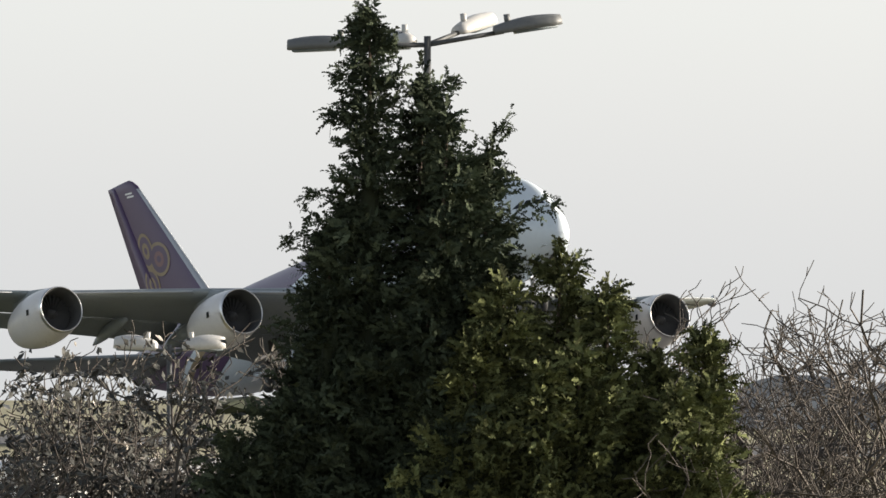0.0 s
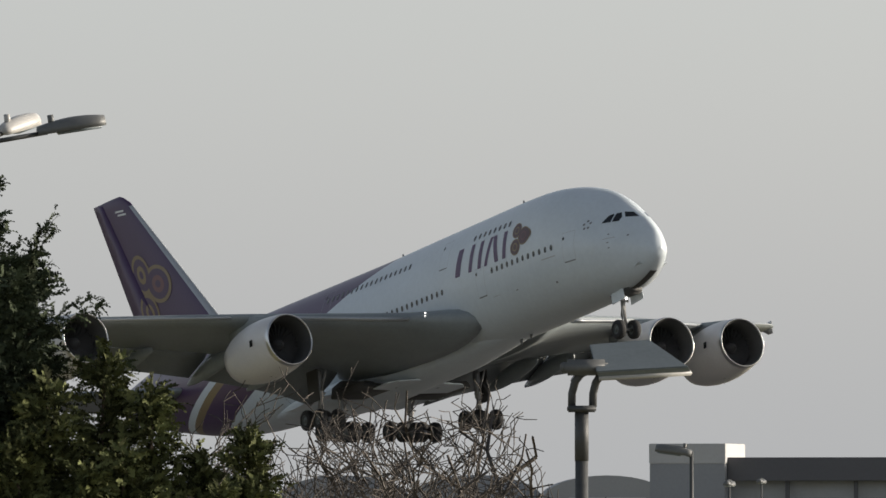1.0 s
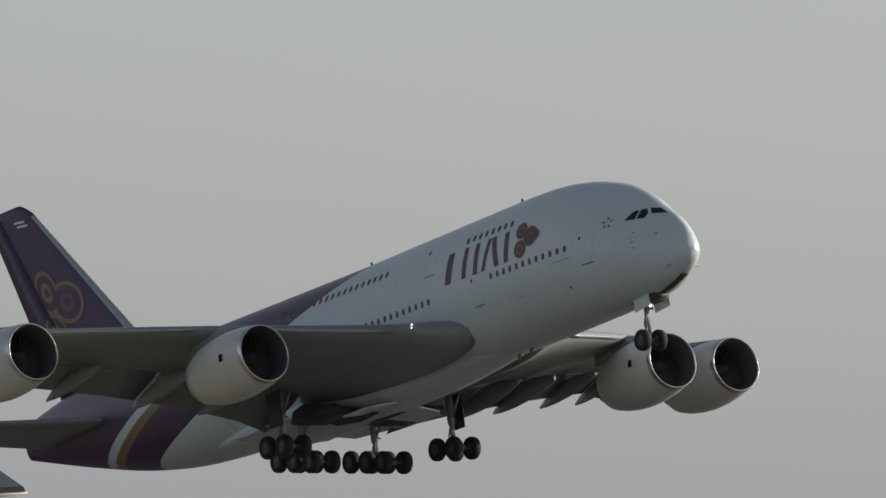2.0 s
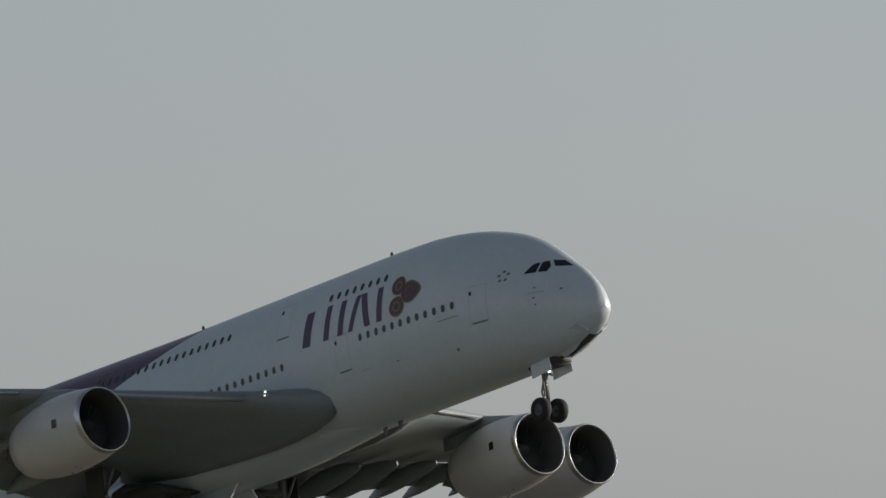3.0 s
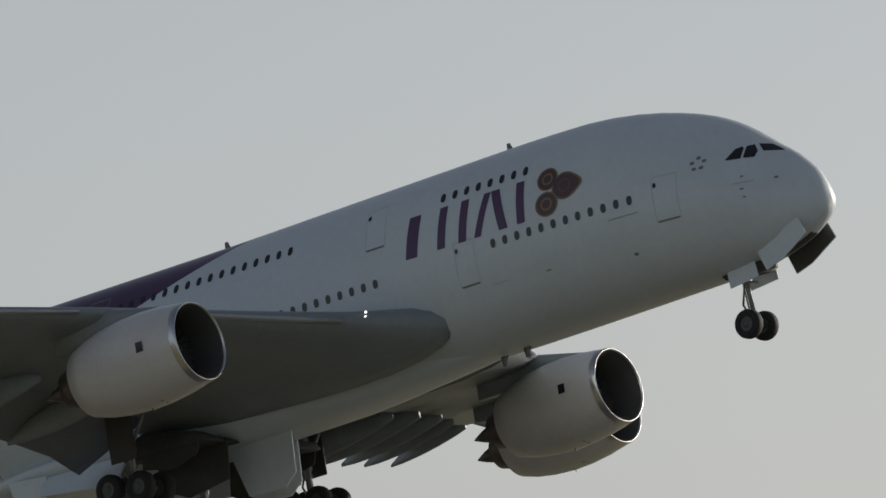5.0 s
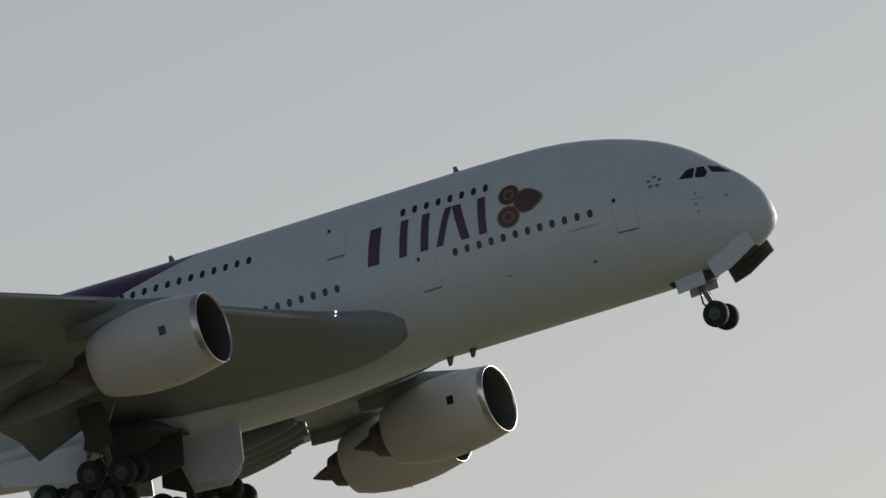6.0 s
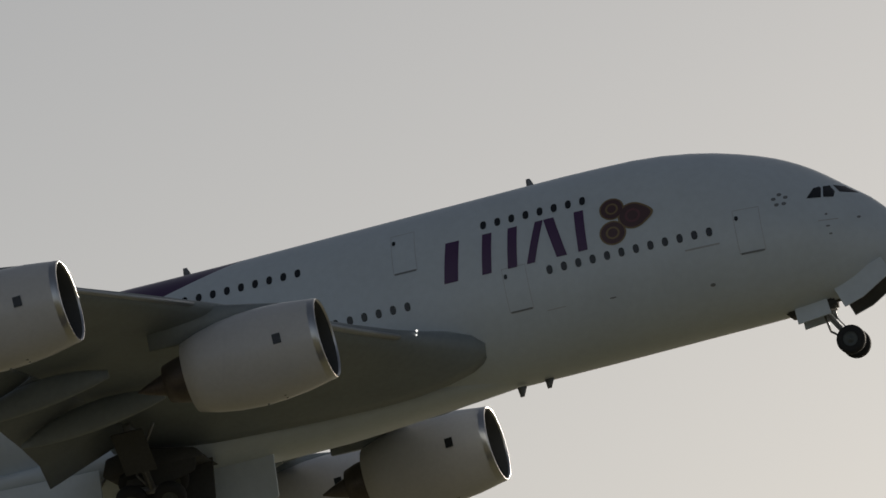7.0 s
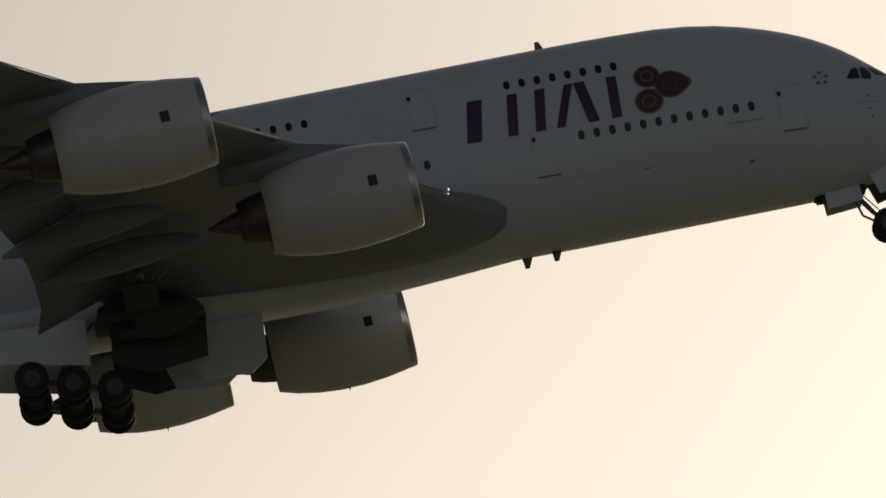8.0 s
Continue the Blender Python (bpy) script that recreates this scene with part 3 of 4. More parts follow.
def build_emblem(finob):
    """Plain rounded lobes in gold and pink on both faces of the fin."""
    for sg in (1, -1):
        lobes = []
        for cx, cz, rx, rz, heart in ((66.3, 10.35, 1.30, 1.55, paint_gold), (63.95, 9.25, 1.80, 1.45, paint_pink), (65.6, 7.5, 1.35, 1.45, paint_gold)):
            lobes += [(cx, cz, rx, rz, paint_gold, 0.425), (cx, cz, rx * 0.80, rz * 0.80, paint_fin, 0.430), (cx, cz, rx * 0.46, rz * 0.46, heart, 0.435), (cx, cz, rx * 0.2, rz * 0.2, paint_fin, 0.440)]
        for cx, cz, rx, rz, mat, y in lobes:
            bm = bmesh.new()
            rings = []
            for q in (0.02, 0.35, 0.7, 1.0):
                ring = []
                for k in range(24):
                    a = 2 * math.pi * k / 24
                    x, z = cx + q * (rx * math.cos(a) + 0.4 * rz * math.sin(a)), cz + q * rz * math.sin(a)
                    ring.append(Vector((x, sg * (fin_skin(x, z) + y - 0.40), z)))
                rings.append(ring)
            loft(bm, rings, True, False)
            part("emblem_lobe", bm, mat, finob, smooth=False)


def build_marks(plane, s):
    """Name marks as plain slanting bars, a three-lobed emblem, doors and small panel marks."""
    for x0, x1, lean, wide in ((19.2, 0.16, 0.3, 0.62), (17.6, 0.16, 0.25, 0.42), (16.45, 0.16, 0.25, 0.42), (15.55, 0.16, 0.62, 0.36), (14.35, 0.16, -0.35, 0.46), (13.32, 0.16, 0.05, 0.42)):
        bm = bmesh.new()
        skin_patch(bm, None, None, 2, 8, s, 0.013, 0, lambda u, v: (x0 + wide * (0.5 - u) - lean * (v - 0.2), x1 + 1.82 * v))
        part("name_bar", bm, paint_mark, plane)
    for cx, cz, r, tip in ((11.82, 1.70, 0.50, 0), (11.92, 0.62, 0.54, 0), (10.95, 1.2, 0.60, 0.42)):
        for q, mat, o in ((1.0, paint_gold, 0.014), (0.88, paint_maroon, 0.017), (0.52, paint_pink if tip else paint_gold, 0.020), (0.36, paint_maroon, 0.023)):
            bm = bmesh.new()
            c = bm.verts.new((cx, s * side(cx, cz, o), cz))
            ring = []
            for k in range(28):
                a = 2 * math.pi * k / 28
                px = cx + r * q * (1.1 * math.cos(a) - (tip * max(-math.cos(a), 0) ** 6 if q > 0.6 else 0))
                pz = cz + r * q * math.sin(a)
                ring.append(bm.verts.new((px, s * side(px, pz, o), pz)))
            for k in range(28):
                bm.faces.new((c, ring[k], ring[(k + 1) % 28]))
            part("emblem_lobe", bm, mat, plane)
    for x0, x1, z0, z1 in ((5.64, 6.74, -1.52, 0.40), (15.95, 17.0, -1.72, 0.2), (20.65, 21.7, 1.12, 2.95), (36.4, 37.5, 1.12, 2.95)):
        bm = bmesh.new()
        t = 0.022
        for a, b, c, d in ((x0, x1, z0 - t, z0 + t), (x0, x1, z1 - t * 0.5, z1 + t * 0.5), (x0 - t * 0.4, x0 + t * 0.4, z0, z1), (x1 - t * 0.4, x1 + t * 0.4, z0, z1)):
            skin_patch(bm, (a, b), (c, d), 4, 4, s, 0.012)
        part("door_outline", bm, seam_pale, plane)
        bm = bmesh.new()
        skin_patch(bm, (x0 + 0.05, x1 - 0.05), (z0 - 0.05, z0 + 0.03), 5, 2, s, 0.018)
        part("door_sill", bm, seam_grey, plane)
        bm = bmesh.new()
        skin_disc(bm, x1 - 0.12, z1 - 0.36, 0.08, 0.11, s, 0.018)
        part("door_window", bm, glass_dark, plane)
    marks = [(4.74 + 0.26 * math.cos(2 * math.pi * k / 5 + 0.3), 0.54 + 0.26 * math.sin(2 * math.pi * k / 5 + 0.3), 0.10, 0.08) for k in range(5)]
    for x, z, rx, rz in marks + [(2.95, -0.45, 0.06, 0.05), (2.95, -1.0, 0.09, 0.04), (2.9, -1.35, 0.07, 0.04), (1.7, -0.75, 0.08, 0.06), (8.2, -2.5, 0.12, 0.07), (12.5, -2.1, 0.16, 0.03)]:
        bm = bmesh.new()
        skin_disc(bm, x, z, rx, rz, s, 0.014, 8)
        part("skin_mark", bm, seam_grey, plane)
    for xa, xb, za, zb in ((2.5, 3.3, -0.74, -0.70), (7.5, 9.0, -0.92, -0.85), (14.6, 15.4, -2.0, -1.97)):
        bm = bmesh.new()
        skin_patch(bm, (xa, xb), (za, zb), 6, 1, s, 0.012)
        part("small_print_bar", bm, seam_pale, plane)


plane = build_plane()
nose_leg = gear_leg(plane, "nose_gear", (5.1, 0, -2.6), 3.65, 0, (0.0,), 1.15, 0.63, 0.46, "steel nose gear leg with two tyres")
bm = bmesh.new()
for sg in (-1, 1):
    bmesh.ops.create_icosphere(bm, subdivisions=2, radius=0.10, matrix=Matrix.Translation((-0.12, sg * 0.16, -1.62)))
part("taxi_light", bm, lamp_white, nose_leg)
bm = bmesh.new()
bar(bm, (-0.1, -0.3, -1.75), (-0.1, 0.3, -1.75), 0.06)
bar(bm, (-0.1, 0, -1.75), (-0.55, 0, -1.95), 0.05)
bar(bm, (0.1, 0.12, -1.3), (0.1, 0.12, -2.9), 0.04)
part("steering_jack", bm, gear_grey, nose_leg)
wing_leg_r = gear_leg(plane, "wing_gear", (33.8, 6.2, -3.4), 3.12, -8, (-0.85, 0.85), 1.35, 0.70, 0.52, "steel wing gear leg with a four-tyre bogie")
wing_leg_l = gear_leg(plane, "wing_gear", (33.8, -6.2, -3.4), 3.12, -8, (-0.85, 0.85), 1.35, 0.70, 0.52, "steel wing gear leg with a four-tyre bogie")
body_leg_r = gear_leg(plane, "body_gear", (36.95, 2.65, -4.2), 2.52, -12, (-1.7, 0.0, 1.7), 1.5, 0.70, 0.52, "steel body gear leg with a six-tyre bogie")
body_leg_l = gear_leg(plane, "body_gear", (36.95, -2.65, -4.2), 2.52, -12, (-1.7, 0.0, 1.7), 1.5, 0.70, 0.52, "steel body gear leg with a six-tyre bogie")
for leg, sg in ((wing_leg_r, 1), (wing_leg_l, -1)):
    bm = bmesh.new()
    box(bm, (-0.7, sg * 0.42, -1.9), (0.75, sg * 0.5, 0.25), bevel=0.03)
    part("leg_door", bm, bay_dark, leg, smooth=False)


def gear_door(name, hinge, corners, thick=0.06, mat=None):
    """A flat door that hangs from its hinge; corners as station and height from the hinge."""
    bm = bmesh.new()
    loft(bm, [[Vector((x, y, z)) for x, z in corners] for y in (-thick / 2, thick / 2)])
    bmesh.ops.bevel(bm, geom=list(bm.edges), offset=0.02, segments=1, affect="EDGES")
    door = part(name, bm, mat or paint_white, plane, smooth=False)
    door.matrix_basis = Matrix.Translation(hinge) @ pose(0, 0, 0, 0, 16.6 if name == "nose_gear_door" else 0)
    return door


nose_doors = [gear_door("nose_gear_door", (2.25, sg * 1.1, -2.95), [(1.3, 0), (-1.15, 0), (-1.22, -0.8), (0.34, -1.15), (1.23, -1.15)]) for sg in (1, -1)]
# dark plates on the inner faces, their weaker light put into the colour
for door, sg in zip(nose_doors, (1, -1)):
    bm = bmesh.new()
    loft(bm, [[Vector((x, y, z)) for x, z in ((1.27, -0.02), (-1.12, -0.02), (-1.19, -0.79), (0.34, -1.13), (1.20, -1.13))] for y in (-sg * 0.032, -sg * 0.06)])
    part("inner_shade_panel", bm, door_inside_shade, door, smooth=False)
# dark skin sheet: painted shade of the opening ahead of the nose leg
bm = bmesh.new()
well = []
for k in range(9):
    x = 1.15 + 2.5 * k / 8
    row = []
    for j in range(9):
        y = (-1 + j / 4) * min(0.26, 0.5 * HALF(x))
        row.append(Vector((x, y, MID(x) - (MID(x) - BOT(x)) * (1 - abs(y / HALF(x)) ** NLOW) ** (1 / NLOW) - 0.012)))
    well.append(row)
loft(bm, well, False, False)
part("gear_well_shade", bm, bay_dark, plane)
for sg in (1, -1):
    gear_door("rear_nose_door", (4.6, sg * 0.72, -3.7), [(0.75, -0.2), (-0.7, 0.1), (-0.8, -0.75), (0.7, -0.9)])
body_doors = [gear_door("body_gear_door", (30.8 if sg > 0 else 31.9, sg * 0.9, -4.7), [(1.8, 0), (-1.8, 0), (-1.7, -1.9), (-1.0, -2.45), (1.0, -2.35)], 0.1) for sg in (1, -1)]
# solid dark blocks on the belly stand in for the shaded bays
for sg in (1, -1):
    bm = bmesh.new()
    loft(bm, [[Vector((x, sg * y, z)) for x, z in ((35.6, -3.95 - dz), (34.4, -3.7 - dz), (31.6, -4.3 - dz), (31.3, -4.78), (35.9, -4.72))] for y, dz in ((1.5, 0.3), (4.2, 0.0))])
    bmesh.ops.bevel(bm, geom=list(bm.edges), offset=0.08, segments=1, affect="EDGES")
    part("gear_bay_shade", bm, bay_dark, plane)
# the long outer doors of the body gear
outer_doors = [gear_door("outer_gear_door", (38.6, sg * 3.2, -4.25), [(2.6, 0.25), (-2.4, 0.1), (-2.3, -1.85), (2.4, -0.95)], 0.09) for sg in (1, -1)]
# the big inner doors swing open; shade is painted into the dark ones
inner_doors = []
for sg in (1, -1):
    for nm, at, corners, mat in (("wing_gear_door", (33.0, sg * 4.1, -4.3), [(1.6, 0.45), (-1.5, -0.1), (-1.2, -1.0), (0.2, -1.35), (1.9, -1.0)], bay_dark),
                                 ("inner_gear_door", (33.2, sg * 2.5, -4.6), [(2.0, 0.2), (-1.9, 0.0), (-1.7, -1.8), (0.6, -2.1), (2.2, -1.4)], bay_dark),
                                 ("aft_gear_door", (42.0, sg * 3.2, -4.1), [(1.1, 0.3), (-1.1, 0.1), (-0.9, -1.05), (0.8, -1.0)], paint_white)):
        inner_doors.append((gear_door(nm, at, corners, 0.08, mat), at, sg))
# dark box in place of a recess: the nose bay's shade as colour
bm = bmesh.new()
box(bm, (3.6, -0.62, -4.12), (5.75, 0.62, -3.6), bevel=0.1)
part("nose_bay_shade", bm, bay_dark, plane)


# ---- the ground and what stands on it ----
def spot(az, d, z=0.0):
    """A place d metres from the stand at a bearing in degrees."""
    return Vector((d * math.sin(radians(az)), d * math.cos(radians(az)), z))


grass = material("winter_grass", (0.20, 0.185, 0.105), 0.9, 0, 0.35, 0.05, 0.3, 30)
tarmac = material("tarmac", (0.055, 0.055, 0.057), 0.85, 0, 0.2, 0.08, 0.2, 40)
pale_concrete = material("pale_concrete", (0.42, 0.41, 0.39), 0.85, 0, 0.15, 0.05, 0.1, 40)
cypress = material("cypress_foliage", (0.047, 0.059, 0.036), 0.9, 0, 0.45, 0.9, 0, 6, 0, 0.45)
# paler cypress foliage, sunlight put into the colour for the lit right-hand crowns
cypress_sunlit = material("sunlit_cypress_foliage", (0.090, 0.100, 0.042), 0.85, 0, 0.55, 0.9, 0, 6, 0, 0.75)
cypress_sunlit.node_tree.nodes["Principled BSDF"].inputs["Specular IOR Level"].default_value = 0.12
cypress.node_tree.nodes["Principled BSDF"].inputs["Specular IOR Level"].default_value = 0.12
# dark green for the painted shade inside crowns, and for the far hedge
cypress_dark = material("crown_shade_and_hedge", (0.022, 0.028, 0.012), 0.9, 0, 0.3, 2.0, 0.4)
bark = material("bark", (0.085, 0.062, 0.045), 0.9, 0, 0.3, 4.0, 0.5)
# whitish leaf colour that paints glints of light on the shrubs
leaf_glint = material("leaf_glint", (0.33, 0.30, 0.26), 0.5, 0, 0.3, 3.0, 0, 6, 0, 0.5)
twig_bark = material("twig_bark", (0.078, 0.066, 0.056), 0.85, 0, 0.35, 2.0, 0, 8, 0, 0.4)
dry_leaf = material("dry_leaf", (0.045, 0.046, 0.04), 0.7, 0, 0.3, 3.0, 0, 6, 0, 0.6)
galvanised = material("galvanised_steel", (0.075, 0.078, 0.08), 0.6, 0.2, 0.2, 3.0, 0.05)
lamp_shell = material("lamp_shell", (0.13, 0.135, 0.135), 0.5, 0, 0.12, 3.0)
lamp_pale = material("pale_lit_shell", (0.5, 0.49, 0.47), 0.45, 0, 0.1, 3.0)
flood_grey = material("flood_housing", (0.17, 0.195, 0.205), 0.4, 0, 0.12, 4.0)
lamp_glass = material("lamp_glass", (0.20, 0.235, 0.26), 0.45, 0, 0.1, 3.0)
clad_grey = material("grey_cladding", (0.30, 0.31, 0.33), 0.6, 0, 0.08, 0.2, 0, 20)
clad_light = material("light_cladding", (0.50, 0.50, 0.50), 0.6, 0, 0.06, 0.2, 0, 20)
clad_dark = material("dark_cladding", (0.11, 0.11, 0.12), 0.6, 0, 0.08, 0.2, 0, 20)
wall_pale = material("pale_render", (0.42, 0.43, 0.44), 0.7, 0, 0.1, 0.2, 0, 20)
van_white = material("van_paint", (0.75, 0.75, 0.74), 0.3, 0, 0.05, 1.0, 0, 8, 0.5)

bm = bmesh.new()
bmesh.ops.create_grid(bm, x_segments=60, y_segments=60, size=4500)
tagged(part("ground", bm, grass), "flat winter grass of the airfield", "ground", kind="structure")
bm = bmesh.new()
along = Vector((math.sin(radians(151.5)), math.cos(radians(151.5)), 0))
mid_strip = Vector((-8, 655, 0.02))
across = Vector((along.y, -along.x, 0))
bm.faces.new([bm.verts.new(mid_strip + along * a + across * b) for a, b in ((-1800, -30), (1800, -30), (1800, 30), (-1800, 30))])
tagged(part("runway", bm, tarmac), "dark tarmac runway across the airfield", "runway", kind="structure")


bm = bmesh.new()
bm.faces.new([bm.verts.new(spot(az, d, 0.03)) for az, d in ((-9, 240), (-1.8, 240), (-1.8, 560), (-9, 560))])
tagged(part("apron", bm, pale_concrete), "pale concrete apron on the airfield", "apron", kind="structure")


def frond(bm, rnd, at, way, size):
    """A feathery spray: a curving stalk with narrow scaly shoots on both sides, tips hanging."""
    way = way.normalized()
    across = way.cross(Vector((rnd.uniform(-1, 1), rnd.uniform(-1, 1), rnd.uniform(-0.4, 1)))).normalized()
    droop = Vector((0, 0, -0.30 * size))
    n = 6
    prev = bm.verts.new(at)
    for k in range(n):
        u = (k + 1) / n
        tip = bm.verts.new(at + way * size * u + droop * u * u + across * size * rnd.gauss(0, 0.03))
        ln = size * (0.40 - 0.24 * u) * rnd.uniform(0.6, 1.3)
        for sg in (-1, 1):
            out = (across * sg * rnd.uniform(0.4, 0.75) + way + Vector((0, 0, rnd.gauss(-0.15, 0.25)))).normalized()
            q = bm.verts.new(prev.co + out * ln)
            w = bm.verts.new(prev.co + out * ln * 0.5 + across * sg * size * 0.055)
            bm.faces.new((prev, w, q))
            bm.faces.new((prev, q, tip))
        prev = tip


def build_conifer(at, leaders, name="conifer", label="", seed=3, density=1.0, leaf=None, reaching=()):
    """A cypress of several leaders: trunk, limbs and feathery sprays round each leader."""
    rnd = random.Random(seed)
    tree = tagged(new(name), label, "tree")
    tree.matrix_basis = Matrix.Translation(at)
    bm = bmesh.new()
    for dx, dy, tip, low, r in leaders:
        bar(bm, (dx * 0.25, dy * 0.25, 0), (dx * 0.8, dy * 0.8, low + (tip - low) * 0.3), 0.13, 0.08, 8)
        bar(bm, (dx * 0.8, dy * 0.8, low + (tip - low) * 0.3), (dx, dy, tip - 0.25), 0.08, 0.012, 7)
    part("trunk", bm, bark, tree)
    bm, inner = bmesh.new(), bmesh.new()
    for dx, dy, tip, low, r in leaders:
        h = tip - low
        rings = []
        # a solid dark cone in each leader paints the shade inside the crown
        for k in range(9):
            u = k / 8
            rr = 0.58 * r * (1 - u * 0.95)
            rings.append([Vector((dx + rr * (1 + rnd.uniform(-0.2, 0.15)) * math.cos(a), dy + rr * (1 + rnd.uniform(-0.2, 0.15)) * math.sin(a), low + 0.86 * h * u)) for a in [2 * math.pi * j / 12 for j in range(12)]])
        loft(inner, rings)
        # boughs of different reach give the outline its uneven steps and gaps
        for k in range(int(density * (30 + 34 * h))):
            u = rnd.random() ** 1.1 * 0.97
            a = rnd.uniform(0, 2 * math.pi)
            reach = (r * (1 - u) ** 0.95 + 0.07) * rnd.choice((0.5, 0.7, 0.85, 0.95, 1.1, 1.35, 1.8))
            outw = Vector((math.cos(a), math.sin(a), rnd.uniform(0.0, 0.75)))
            root = Vector((dx, dy, low + h * u))
            bough = root + outw * reach
            n = int((11 + 42 * reach) * (1 if root.z > 2.1 else 0.25))
            for q in range(n):
                v = 1 - 0.78 * rnd.random() ** 1.5
                droop = Vector((0, 0, -0.10 * reach * v * v))
                p = root + outw * reach * v + droop + Vector((rnd.gauss(0, 0.055), rnd.gauss(0, 0.055), rnd.gauss(0, 0.045)))
                way = outw.normalized() * 0.8 + Vector((rnd.gauss(0, 0.5), rnd.gauss(0, 0.5), rnd.gauss(0.25, 0.45)))
                frond(bm, rnd, p, way, rnd.uniform(0.10, 0.21))
        for q in range(14):
            frond(bm, rnd, Vector((dx + rnd.gauss(0, 0.03), dy + rnd.gauss(0, 0.03), tip - 0.5 * rnd.random())), Vector((rnd.gauss(0, 0.4), rnd.gauss(0, 0.4), 1)), 0.22)
    # single boughs that reach out of the outline, their tips hanging
    for x0, z0, x1, z1 in reaching:
        a, b = Vector((x0, rnd.uniform(-0.2, 0.2), z0)), Vector((x1, rnd.uniform(-0.3, 0.1), z1))
        for q in range(70):
            v = rnd.random() ** 0.8
            p = a.lerp(b, v) + Vector((0, 0, 0.12 * math.sin(math.pi * v))) + Vector((rnd.gauss(0, 0.03), rnd.gauss(0, 0.05), rnd.gauss(-0.02, 0.05)))
            frond(bm, rnd, p, (b - a).normalized() * 0.7 + Vector((rnd.gauss(0, 0.4), rnd.gauss(0, 0.4), rnd.gauss(-0.1, 0.4))), rnd.uniform(0.09, 0.17))
    tagged(part("inner_shade_core", inner, cypress_dark, tree), kind="stuff")
    tagged(part("crown", bm, leaf or cypress, tree, smooth=False), kind="stuff")
    return tree


SHOOTS = ((1, 1, 2), (0, 1, 1, 2), (0, 1, 1, 2), (0, 1, 1))


def sprout(segs, rnd, a, way, length, r, level, spread, rise, keep):
    """Grows one stem as short crooked pieces, with side shoots; it stops at the edge of the crown."""
    n = (7, 5, 4, 3, 2)[level]
    p = a.copy()
    for k in range(n):
        way = (way + Vector((rnd.gauss(0, 0.40), rnd.gauss(0, 0.40), rnd.gauss(0.0, 0.3) + rise + 0.03 * level))).normalized()
        q = p + way * length / n * rnd.uniform(0.8, 1.2)
        if not keep(q):
            return
        r2 = r * (1 - 0.09 * (k + 1) / n * 2)
        segs.append((p.copy(), q.copy(), r, r2, level))
        if level < 4 and (k or level):
            for _ in range(rnd.choice(SHOOTS[level])):
                side_way = (way + spread * Vector((rnd.gauss(0, 1), rnd.gauss(0, 1), rnd.gauss(0.2, 0.5)))).normalized()
                sprout(segs, rnd, q, side_way, length * rnd.uniform(0.36, 0.56), r2 * 0.64, level + 1, spread, rise, keep)
        p, r = q, r2


def build_shrub(at, height, stems, name, label, seed, leaves=0, spread=0.75, rise=0.02, lean=0.4, wide=1.5):
    rnd = random.Random(seed)
    shrub = tagged(new(name), label, "shrub")
    shrub.matrix_basis = Matrix.Translation(at)
    segs = []

    def keep(p):
        top = height * (0.98 + 0.06 * math.sin(3.3 * p.x + seed) + 0.04 * math.sin(9.0 * p.x + 2 * seed + 5 * p.y) - 0.16 * (p.x / wide) ** 2)
        return 0 <= p.z < top and abs(p.x) < wide * (1 + 0.1 * math.sin(5 * p.z))

    for k in range(stems):
        a = rnd.uniform(0, 2 * math.pi)
        sprout(segs, rnd, Vector((0.3 * math.cos(a), 0.3 * math.sin(a), 0)), Vector((lean * math.cos(a), lean * math.sin(a), 1)), height * rnd.uniform(0.8, 1.1), 0.05, 0, spread, rise, keep)
    for nm, chosen in (("stem", [g for g in segs if g[4] == 0]), ("branchwork", [g for g in segs if g[4] > 0])):
        verts, faces = [], []
        for a, b, r1, r2, level in chosen:
            w = (b - a).normalized()
            u = w.orthogonal().normalized()
            v = w.cross(u)
            i = len(verts)
            for p, r in ((a, max(r1, 0.0070)), (b, max(r2, 0.0055))):
                for c, s in ((1, 0), (-0.5, 0.87), (-0.5, -0.87)):
                    verts.append(p + (u * c + v * s) * r)
            faces += [(i, i + 1, i + 4, i + 3), (i + 1, i + 2, i + 5, i + 4), (i + 2, i, i + 3, i + 5)]
        me = bpy.data.meshes.new(nm)
        me.from_pydata(verts, [], faces)
        me.materials.append(twig_bark)
        ob = new(nm, me)
        ob.parent = shrub
        tagged(ob, kind="stuff")
    if leaves:
        thin = [s for s in segs if s[2] < 0.014 and 0.3 < s[1].z < height]
        bm, other_bm = bmesh.new(), bmesh.new()
        for k in range(leaves):
            # the last few leaves go into a second mesh, coloured as glints
            bm, other_bm = (other_bm, bm) if k == int(leaves * 0.93) else (bm, other_bm)
            s = rnd.choice(thin)
            p = s[1] + Vector((rnd.gauss(0, 0.03), rnd.gauss(0, 0.03), rnd.gauss(0, 0.03)))
            w = Vector((rnd.gauss(0, 1), rnd.gauss(0, 1), rnd.gauss(-0.5, 0.8))).normalized()
            u = w.orthogonal().normalized()
            ln = rnd.uniform(0.07, 0.155)
            q = [bm.verts.new(c) for c in (p, p + w * ln * 0.5 + u * ln * 0.24, p + w * ln, p + w * ln * 0.5 - u * ln * 0.24)]
            q[2].co += u.cross(w) * ln * rnd.uniform(-0.3, 0.3)
            bm.faces.new((q[0], q[1], q[2]))
            bm.faces.new((q[0], q[2], q[3]))
        tagged(part("foliage", other_bm, dry_leaf, shrub, smooth=False), kind="stuff")
        tagged(part("glint_foliage", bm, leaf_glint, shrub, smooth=False), kind="stuff")
    return shrub


